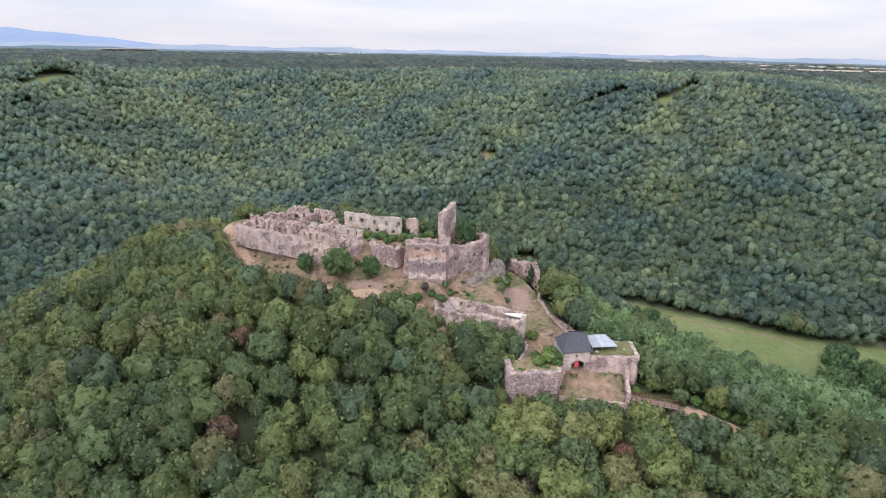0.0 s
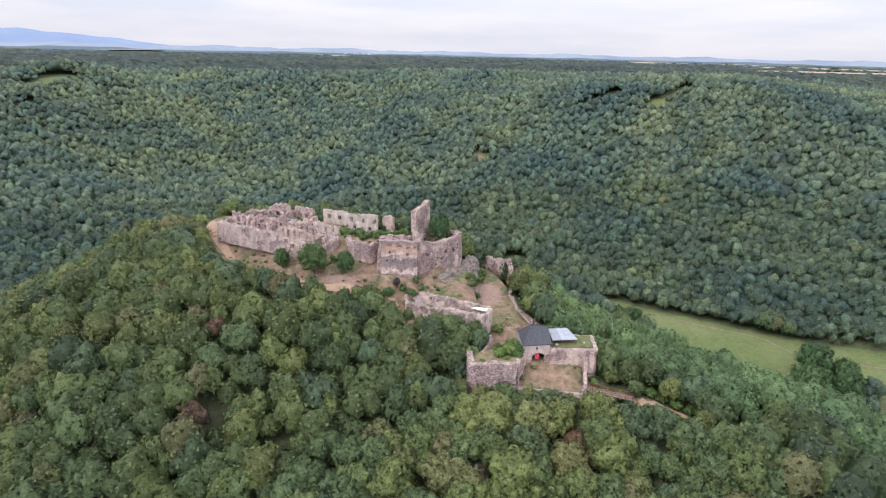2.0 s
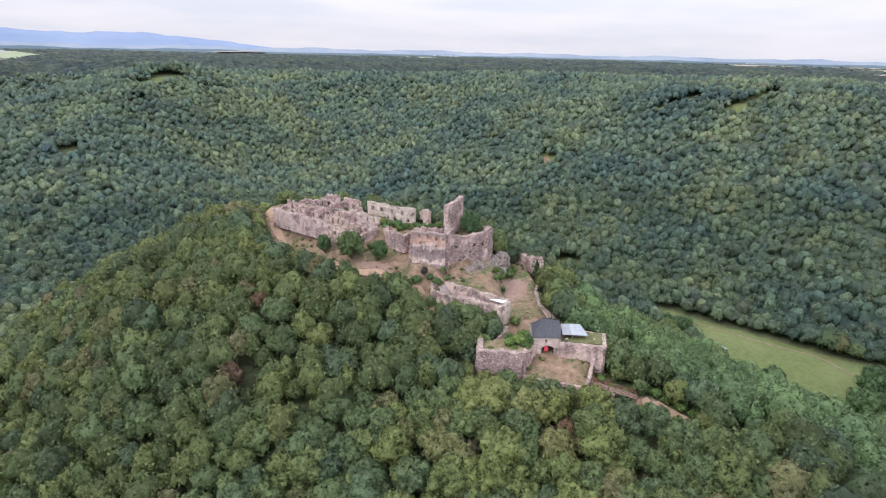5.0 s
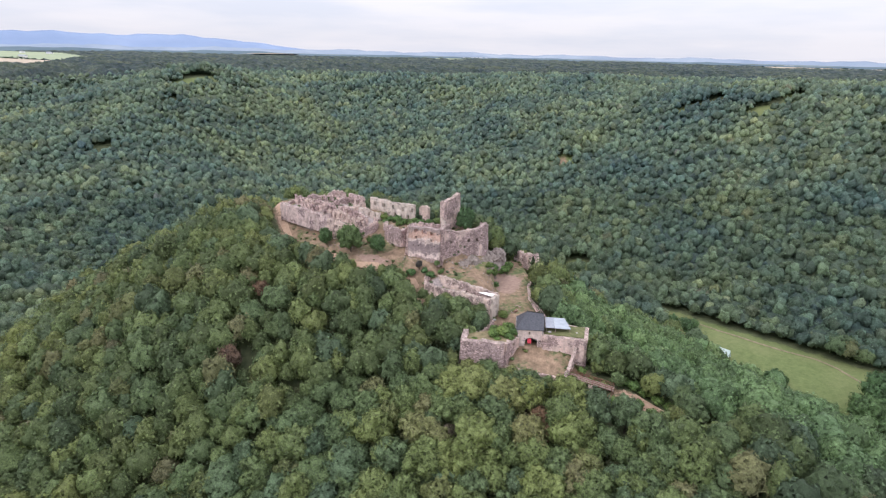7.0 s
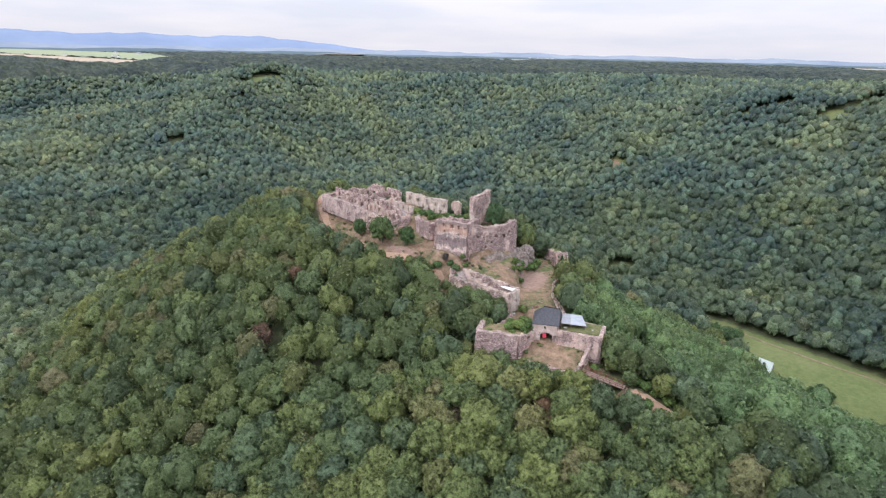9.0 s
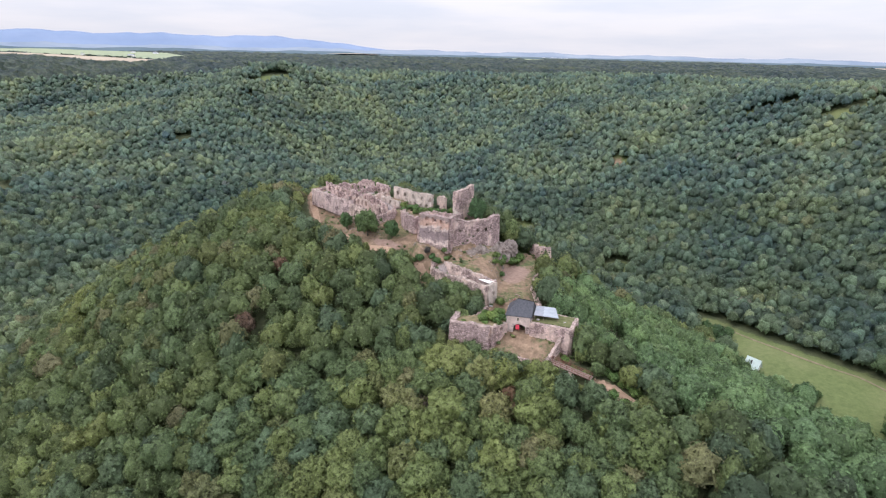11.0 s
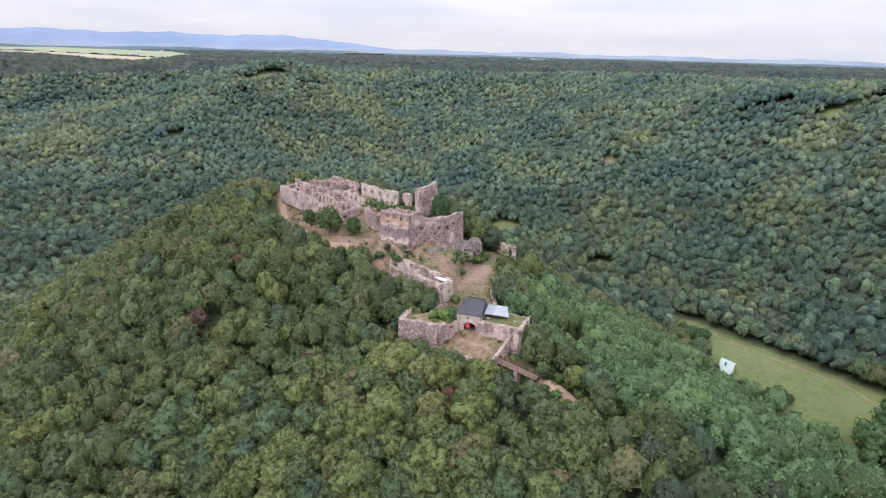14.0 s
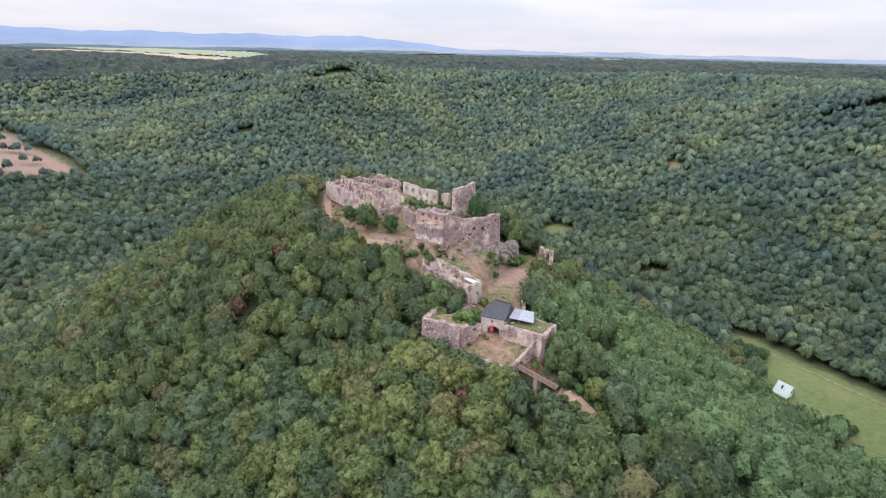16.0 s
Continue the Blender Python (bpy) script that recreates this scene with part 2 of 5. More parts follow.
SLATE = plain_mat("dark_slate_roof", (0.035, 0.038, 0.048), (0.075, 0.078, 0.092), 1.6, 0.55, 0.4)
SHEET = plain_mat("pale_roof_sheet", (0.24, 0.27, 0.31), (0.36, 0.40, 0.44), 0.7, 0.35, 0.5)
SHEET_GREY = plain_mat("grey_roof_sheet", (0.20, 0.22, 0.25), (0.30, 0.32, 0.36), 0.8, 0.45, 0.5)
WOOD = plain_mat("weathered_boards", (0.17, 0.12, 0.10), (0.36, 0.28, 0.24), 2.0, 0.85, 0.3, 0, (1, 6, 6))
WOOD_RED = plain_mat("red_brown_rail_paint", (0.16, 0.07, 0.05), (0.27, 0.13, 0.10), 3.0, 0.7)
CLOTH_RED = plain_mat("red_cloth", (0.66, 0.06, 0.10), (0.80, 0.11, 0.16), 2.0, 0.85)
WHITE = plain_mat("white_sheet", (0.72, 0.72, 0.72), (0.82, 0.82, 0.80), 1.0, 0.6)
GATE_RENDER = masonry("patched_gate_render", 0.62, (1.5, 1.4, 1.4), 0.60)
RENDER_GREY = plain_mat("grey_lime_render", (0.30, 0.285, 0.28), (0.46, 0.44, 0.43), 0.9, 0.92)
DARK = plain_mat("dark_timber", (0.02, 0.018, 0.016), (0.05, 0.042, 0.036), 2.0, 0.9)
GREEN_ROOF = plain_mat("pale_green_roof_sheet", (0.42, 0.52, 0.50), (0.56, 0.66, 0.64), 0.8, 0.5)
TURF = plain_mat("short_turf", (0.07, 0.09, 0.035), (0.17, 0.165, 0.08), 0.8, 0.95, 0.2)
DRY_TURF = plain_mat("dry_turf", (0.10, 0.10, 0.045), (0.29, 0.225, 0.14), 0.55, 0.95, 0.2)
FIELD_GREEN = plain_mat("far_green_field", (0.22, 0.27, 0.17), (0.30, 0.34, 0.21), 0.01)
FIELD_STRAW = plain_mat("far_ripe_field", (0.34, 0.28, 0.21), (0.44, 0.37, 0.28), 0.01)
# backdrop colours with the blue of distance haze painted in
HAZE_PLAIN = plain_mat("hazed_plain", (0.085, 0.125, 0.145), (0.14, 0.18, 0.185), 0.004)
HAZE_HILL = plain_mat("hazed_distant_hills", (0.20, 0.265, 0.39), (0.25, 0.315, 0.44), 0.002, 1.0, 0.0)
HAZE_LOW = plain_mat("hazed_low_hills", (0.20, 0.25, 0.32), (0.29, 0.335, 0.39), 0.003, 1.0, 0.0)

# ---- mesh helpers ----


def mesh_of(name, verts, faces, mat, smooth=False):
    me = bpy.data.meshes.new(name)
    me.from_pydata([tuple(v) for v in verts], [], [tuple(f) for f in faces])
    me.materials.append(mat)
    if smooth:
        me.polygons.foreach_set("use_smooth", [True] * len(me.polygons))
    me.update()
    return me


def big_mesh(name, verts, tris, mat, tint=None, smooth=True, normals=None):
    """A mesh from arrays of vertices and triangles or quads."""
    me = bpy.data.meshes.new(name)
    k = tris.shape[1]
    me.vertices.add(len(verts))
    me.vertices.foreach_set("co", verts.astype(np.float32).ravel())
    me.loops.add(tris.size)
    me.loops.foreach_set("vertex_index", tris.astype(np.int32).ravel())
    me.polygons.add(len(tris))
    me.polygons.foreach_set("loop_start", np.arange(0, tris.size, k, dtype=np.int32))
    me.polygons.foreach_set("use_smooth", np.full(len(tris), smooth))
    me.materials.append(mat)
    if tint is not None:
        me.attributes.new("tint", "FLOAT", "POINT").data.foreach_set("value", tint.astype(np.float32))
    me.update(calc_edges=True)
    if normals is not None:
        me.normals_split_custom_set_from_vertices(normals.tolist())
    return me


def thing(name, at, label, category, group="", kind=""):
    ob = new(name)
    ob.empty_display_size = 0.5
    ob.location = at
    return tagged(ob, label, category, group, kind)


def origin_of(ob):
    v = Vector((0, 0, 0))
    while ob:
        v += ob.location
        ob = ob.parent
    return v


def part(name, data, material, parent, label=""):
    """Links a bmesh (in world places) or a mesh as one mesh object under a thing or a part."""
    if isinstance(data, bmesh.types.BMesh):
        bmesh.ops.translate(data, verts=data.verts, vec=-origin_of(parent))
        me = bpy.data.meshes.new(name)
        data.to_mesh(me)
        data.free()
        me.materials.append(material)
    else:
        me = data
    ob = new(name, me)
    ob.parent = parent
    if label:
        tagged(ob, label)
    return ob


def box(bm, lo, hi, turn=0.0, pivot=None, bevel=0.0):
    """A box from corner to corner, turned about the vertical at pivot."""
    r = bmesh.ops.create_cube(bm, size=1)
    c, s = (Vector(lo) + Vector(hi)) / 2, Vector(hi) - Vector(lo)
    p = Vector(pivot) if pivot else c
    m = Matrix.Translation(p) @ Matrix.Rotation(radians(turn), 4, "Z") @ Matrix.Translation(c - p) @ Matrix.Diagonal((*s, 1))
    bmesh.ops.transform(bm, matrix=m, verts=r["verts"])
    return r["verts"]


def beam(bm, a, b, w, h):
    """A squared timber from a to b."""
    a, b = Vector(a), Vector(b)
    r = bmesh.ops.create_cube(bm, size=1)
    q = (b - a).to_track_quat("X", "Z").to_matrix().to_4x4()
    bmesh.ops.transform(bm, matrix=Matrix.Translation((a + b) / 2) @ q @ Matrix.Diagonal(((b - a).length, w, h, 1)), verts=r["verts"])


def slab(bm, corners, thick):
    """A sheet with thickness below its upper corners."""
    up = [bm.verts.new(c) for c in corners]
    dn = [bm.verts.new((c[0], c[1], c[2] - thick)) for c in corners]
    bm.faces.new(up)
    bm.faces.new(dn[::-1])
    for i in range(len(up)):
        j = (i + 1) % len(up)
        bm.faces.new((up[i], dn[i], dn[j], up[j]))
    bmesh.ops.recalc_face_normals(bm, faces=bm.faces)


# ---- the lie of the land ----
CREST = [(-175, 205, -32), (-118, 188, 10), (-78, 180, 35), (-40, 171, 36.8), (4, 166, 34.4), (22, 156, 23), (37, 124, 18.2), (58, 112, 15.4), (90, 98, 13.4), (135, 88, 6.9), (190, 75, -8)]
# small humps and dips of the castle hill: centre, width, height
HUMPS = [(9.0, 159.5, 4.5, -2.4), (55.5, 112.0, 3.6, -6.0), (112, 148, 28, 7.5), (108, 194, 15, 8), (68, 205, 26, -6), (-84, 136, 18, 3.5), (-42, 206, 17, 5), (-62, 160, 9, -4.5), (-52, 151, 9, -2.0), (-12, 146, 6, -1.5), (-3, 142, 6, -2.5), (38, 228, 22, -5), (-10, 196, 14, 3)]
HILLS = [(-425, 655, 48, 14), (-400, 600, 120, 65), (-400, 850, 200, 30), (-60, 740, 160, 30), (280, 530, 140, 33), (340, 420, 110, 11), (-370, 390, 100, 26),
         (0, 950, 240, 64), (600, 600, 260, 62), (-620, 260, 150, 52), (-820, 760, 220, 42), (400, 900, 240, 53), (-480, 80, 120, 35)]
HOLLOWS = [(480, 260, 130, 40), (-230, 480, 110, -13), (-600, 520, 140, -12), (-120, 560, 120, -4), (190, 400, 80, -5), (150, 255, 70, -6),
           (230, 180, 90, -15), (-340, 255, 70, -20), (-220, 240, 80, -4), (-560, 980, 180, 45)]
# level places: centre, half length, half width, turn, height
LEVELS = [(-4, 152.8, 8.5, 2.2, -3, 32.3), (-46, 180, 30, 7.5, -14, 39.9), (-15, 173, 14, 7, -10, 38.6), (6, 168, 8, 7, 40, 38.6), (27.5, 163, 26, 6.0, 94, 21.6), (26.5, 140, 9, 5, 100, 21.0),
          (7, 152.5, 11, 2.6, -18, 28.6), (9, 138.6, 15, 3.0, -23, 21.4), (13, 143.6, 9, 2.0, -23, 24.6), (32, 131, 6, 5, 110, 19.5)]
VALLEY = -38.0
# swells of the woodland on a grid of 120 m, from the near rows to the far ones
SWELL = [
         [0, -7, 7, 9, -3, 0, 2, 1, -1],
         [3, -6, -6, 6, 7, -5, -5, -3, -3],
         [5, 10, 11, -8, 4, -1, 1, 13, 2],
         [2, 9, 3, -6, 1, 11, 10, 14, 3],
         [0, 1, -8, -10, -6, 0, -2, 1, 0],
         [0, 1, 1, 2, 2, 0, -1, 0, 0],
]
CLEARING = [(-88, 196), (-80, 183), (-72, 172.5), (-58.5, 158.2), (-49, 152.6), (-40, 148.4), (-30, 145.4), (-20, 147), (-12, 145.2), (-7, 143.4), (-2, 140.2), (3, 137), (9, 138), (23, 132), (19, 120), (18, 112), (33, 112),
            (49, 111), (56, 120), (53, 131), (43, 139), (37, 150), (35, 165), (38, 180), (31, 193), (22, 188), (16, 178), (4, 179), (-12, 182), (-33, 188), (-46, 197), (-64, 194), (-76, 188)]
YARD = [(32.4, 114.0), (48.6, 113.0), (50.0, 123.5), (41, 124.5), (41, 132), (33, 132), (33.0, 123)]
MEADOW = [(104, 284), (116, 281), (140, 268), (168, 255), (196, 240), (236, 228), (330, 208), (330, 165), (240, 184), (200, 196), (165, 194), (148, 206), (130, 224), (112, 245), (104, 264)]


def smooth(t):
    t = np.clip(t, 0, 1)
    return t * t * (3 - 2 * t)


def segment(x, y, a, b):
    dx, dy = b[0] - a[0], b[1] - a[1]
    t = np.clip(((x - a[0]) * dx + (y - a[1]) * dy) / (dx * dx + dy * dy), 0, 1)
    return np.hypot(x - a[0] - t * dx, y - a[1] - t * dy), t


def to_line(x, y, pts):
    return np.min([segment(x, y, a, b)[0] for a, b in zip(pts, pts[1:])], axis=0)


def inside(x, y, pts):
    x, y = np.asarray(x, float), np.asarray(y, float)
    hit = np.zeros(x.shape, bool)
    for (ax, ay), (bx, by) in zip(pts, pts[1:] + pts[:1]):
        if ay != by:
            hit ^= ((ay > y) != (by > y)) & (x < (bx - ax) * (y - ay) / (by - ay) + ax)
    return hit


def soft_area(x, y, pts, edge):
    """1 within the outline, falling to 0 over the edge's width."""
    d = to_line(x, y, pts + pts[:1])
    return np.clip(0.5 + np.where(inside(x, y, pts), d, -d) / edge, 0, 1)


def waves(x, y, size):
    """Cheap smooth unevenness from crossed sines."""
    u, v = x / size, y / size
    return (np.sin(u * 1.7 + 1.3 * np.sin(v * 1.1 + 0.4)) + np.sin(v * 1.9 + 1.2 * np.sin(u * 1.3 + 2.0)) + 0.6 * np.sin(u * 3.1 - v * 2.7)) / 2.6


def land(x, y):
    x, y = np.asarray(x, float), np.asarray(y, float)
    far = np.hypot(x, y)
    z = VALLEY + sum(h * np.exp(-((x - a) ** 2 + (y - b) ** 2) / (2 * s * s)) for a, b, s, h in HILLS + HOLLOWS)
    z = z + (3.0 * waves(x, y, 75.0) + 7.0 * (0.28 - np.abs(waves(x + 40, y, 120.0)))) * smooth((far - 300) / 200)
    z = z + (60 + 4 * waves(x, y, 260.0) - z) * smooth((far - 800) / 340)
    for j, row in enumerate(SWELL):
        for i, h in enumerate(row):
            z = z + h * np.exp(-((x + 640 - 120 * i) ** 2 + (y - 230 - 120 * j) ** 2) / 12800)
    zs = []
    for a, b in zip(CREST, CREST[1:]):
        d, t = segment(x, y, a, b)
        dx, dy = b[0] - a[0], b[1] - a[1]
        north = 0.5 + 0.5 * np.tanh((dx * (y - a[1]) - dy * (x - a[0])) / math.hypot(dx, dy) / 12)
        zs.append(a[2] + t * (b[2] - a[2]) - (0.505 + 0.085 * north) * (np.sqrt(d * d + 250) - 15.8) - 0.0005 * d * d)
    zs = np.array(zs)
    top = zs.max(0)
    hill = top + 3.0 * np.log(np.exp((zs - top) / 3.0).sum(0)) - 2.4
    hill = hill + sum(h * np.exp(-((x - cx) ** 2 + (y - cy) ** 2) / (2 * s * s)) for cx, cy, s, h in HUMPS)
    hill = hill + 0.8 * waves(x, y, 11.0)
    m = np.maximum(z, hill)
    z = m + 5.0 * np.log(np.exp((z - m) / 5.0) + np.exp((hill - m) / 5.0))
    for cx, cy, rx, ry, turn, h in LEVELS:
        c, s = math.cos(radians(turn)), math.sin(radians(turn))
        u, v = (x - cx) * c + (y - cy) * s, -(x - cx) * s + (y - cy) * c
        w = smooth((1.35 - np.sqrt((u / rx) ** 2 + (v / ry) ** 2)) / 0.45)
        z = z + (h + 0.15 * waves(x, y, 4.0) - z) * w
    w = soft_area(x, y, YARD, 2.4)
    z = z + (17.4 + 0.30 * np.clip(y - 114.5, 0, 9.5) + 0.12 * waves(x, y, 3.0) - z) * smooth(w * 1.2)
    w = soft_area(x, y, MEADOW, 36.0)
    z = z + (-36.8 + 0.5 * waves(x, y, 24.0) - z) * smooth(w * 1.3)
    return z


def land_at(x, y):
    return float(land(np.array([x]), np.array([y]))[0])


PALACE = [(-70, 177), (-43, 164), (-32, 159), (-26, 167), (-30, 176), (-37, 184), (-48, 193), (-62, 190)]
TRACK = [(61.2, 112.6), (66, 112), (72, 108), (77, 102), (84, 97)]
RING_PATH = [(-85, 198), (-77, 185), (-69.5, 174.5), (-57, 160.5), (-48, 155), (-40, 151), (-30.5, 148), (-20, 149.5), (-11, 147.8), (-5.5, 146.2), (-1, 143), (3, 139.5)]
MEADOW_PATH = [(118, 274), (132, 264), (147, 256), (160, 250.5), (172, 246), (179, 239), (184, 230), (191, 223), (204, 219), (230, 213), (262, 206), (330, 196)]
BARE_SLOPE = [(-386, 238), (-428, 248), (-474, 242), (-600, 270), (-560, 215), (-450, 180), (-400, 182), (-390, 213)]
GLADES = [(-410, 600, 21), (-410, 562, 20), (-376, 560, 7), (-368, 600, 9), (-366, 634, 8), (-378, 506, 8), (-368, 390, 9), (38, 493, 7), (46, 489, 6), (-22, 380, 14), (58, 332, 9)]
# felled strips between plantations
STRIPS = [[(74, 612), (118, 646)], [(146, 553), (186, 572)], [(204, 516), (250, 552)]]


def build_ground():
    def steps(lo, hi, fine, far):
        a = list(np.arange(lo, hi + 0.1, fine))
        d = fine
        while a[-1] < far:
            d *= 1.10
            a.append(a[-1] + d)
        d = fine
        while a[0] > -far:
            d *= 1.10
            a.insert(0, a[0] - d)
        return np.array(a)

    xs, ys = steps(-95, 100, 1.3, 3300), steps(72, 205, 1.3, 3300)
    x, y = np.meshgrid(xs, ys)
    z = land(x, y)
    nx, ny = len(xs), len(ys)
    i = np.arange(nx * ny).reshape(ny, nx)
    quads = np.stack([i[:-1, :-1], i[:-1, 1:], i[1:, 1:], i[1:, :-1]], -1).reshape(-1, 4)
    me = big_mesh("ground", np.stack([x, y, z], -1).reshape(-1, 3), quads, GROUND)
    px, py = x.ravel(), y.ravel()
    grass = np.maximum(soft_area(px, py, MEADOW, 8.0), 0.55 * soft_area(px, py, CLEARING, 6.0))
    for gx, gy, r in GLADES:
        grass = np.maximum(grass, np.clip(1.3 - np.hypot(px - gx, py - gy) / (1.6 * r), 0, 1))
    for line in STRIPS:
        grass = np.maximum(grass, np.clip(1.4 - to_line(px, py, line) / 12, 0, 1))
    dry = (0.57 + 0.18 * waves(px, py, 5.0)) * soft_area(px, py, CLEARING, 5.0)
    dry = np.maximum(dry, np.clip(1.35 - to_line(px, py, RING_PATH) / 2.6, 0, 1.1))
    dry = np.maximum(dry, np.clip(1.35 - to_line(px, py, TRACK) / 2.0, 0, 1.1))
    dry = np.maximum(dry, 0.55 * soft_area(px, py, BARE_SLOPE, 25.0))
    for gx, gy, r in GLADES[2:8]:
        dry = np.maximum(dry, np.clip(1.2 - np.hypot(px - gx, py - gy) / (1.5 * r), 0, 0.7))
    red = np.clip(1.25 - np.hypot((px - 26) / 6.5, (py - 164) / 12), 0, 0.85)
    red = np.maximum(red, 0.62 * soft_area(px, py, BARE_SLOPE, 25.0))
    red = np.maximum(red, np.clip(1.0 - np.hypot((px + 22) / 12, (py - 152) / 4), 0, 0.7))
    debris = 0.85 * soft_area(px, py, PALACE, 4.0)
    debris = np.maximum(debris, 0.9 * soft_area(px, py, [(0, 146), (24, 137), (25, 140), (4, 149)], 2.0))
    for key, w in (("grass", grass), ("dry", dry), ("red_soil", red), ("debris", debris)):
        me.attributes.new(key, "FLOAT", "POINT").data.foreach_set("value", w.astype(np.float32))
    tagged(new("ground", me), "wooded hill with dry grass, bare earth paths and a meadow", "ground", kind="structure")


build_ground()

# ---- the distance ----


# the ridge's wood colour is shifted to blue for painted haze
HAZE_WOOD = plain_mat("hazed_wooded_ridge", (0.095, 0.135, 0.165), (0.135, 0.18, 0.205), 0.004, 1.0, 0.0)


def build_distance():
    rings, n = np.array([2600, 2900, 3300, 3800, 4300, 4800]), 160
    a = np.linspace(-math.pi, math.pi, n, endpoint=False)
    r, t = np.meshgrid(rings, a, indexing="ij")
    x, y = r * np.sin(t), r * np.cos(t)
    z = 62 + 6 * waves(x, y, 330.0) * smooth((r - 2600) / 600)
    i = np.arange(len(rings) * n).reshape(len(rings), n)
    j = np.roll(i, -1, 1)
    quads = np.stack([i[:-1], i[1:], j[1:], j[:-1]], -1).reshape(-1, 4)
    me = big_mesh("backdrop_plain", np.stack([x, y, z], -1).reshape(-1, 3), quads, HAZE_PLAIN)
    tagged(new("backdrop_plain", me), "wooded plain out to the horizon, haze put into its colour", "backdrop", kind="structure")

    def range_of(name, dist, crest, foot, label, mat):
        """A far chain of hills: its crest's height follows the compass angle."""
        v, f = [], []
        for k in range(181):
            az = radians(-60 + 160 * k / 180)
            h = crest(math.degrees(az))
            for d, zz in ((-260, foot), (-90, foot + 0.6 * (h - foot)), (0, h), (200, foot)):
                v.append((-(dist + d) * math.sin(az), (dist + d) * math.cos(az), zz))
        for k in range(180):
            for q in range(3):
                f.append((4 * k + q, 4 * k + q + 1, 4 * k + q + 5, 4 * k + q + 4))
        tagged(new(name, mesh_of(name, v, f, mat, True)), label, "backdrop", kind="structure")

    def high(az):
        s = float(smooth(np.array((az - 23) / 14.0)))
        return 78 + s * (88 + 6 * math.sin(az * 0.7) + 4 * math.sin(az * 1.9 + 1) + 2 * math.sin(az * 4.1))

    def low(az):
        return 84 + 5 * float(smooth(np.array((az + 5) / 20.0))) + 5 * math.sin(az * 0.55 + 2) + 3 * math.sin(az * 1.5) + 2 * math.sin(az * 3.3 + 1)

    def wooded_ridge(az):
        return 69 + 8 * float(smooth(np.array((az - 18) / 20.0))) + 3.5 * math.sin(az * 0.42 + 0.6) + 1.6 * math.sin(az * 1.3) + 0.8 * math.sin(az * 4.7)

    range_of("backdrop_mountains", 4550, high, 50, "long chain of hills, blue haze put into their colour", HAZE_HILL)
    range_of("backdrop_hills", 4200, low, 40, "low wooded hills on the horizon, coloured with blue haze", HAZE_LOW)
    range_of("backdrop_ridge", 3150, wooded_ridge, 40, "dark wooded rise on the plain, coloured with blue haze", HAZE_WOOD)


build_distance()

# ---- trees ----


def ball(sub):
    bm = bmesh.new()
    bmesh.ops.create_icosphere(bm, subdivisions=sub, radius=1)
    v = np.array([x.co[:] for x in bm.verts])
    f = np.array([[q.index for q in p.verts] for p in bm.faces])
    bm.free()
    return v, f


BALLS = {s: ball(s) for s in (1, 2, 3, 4)}


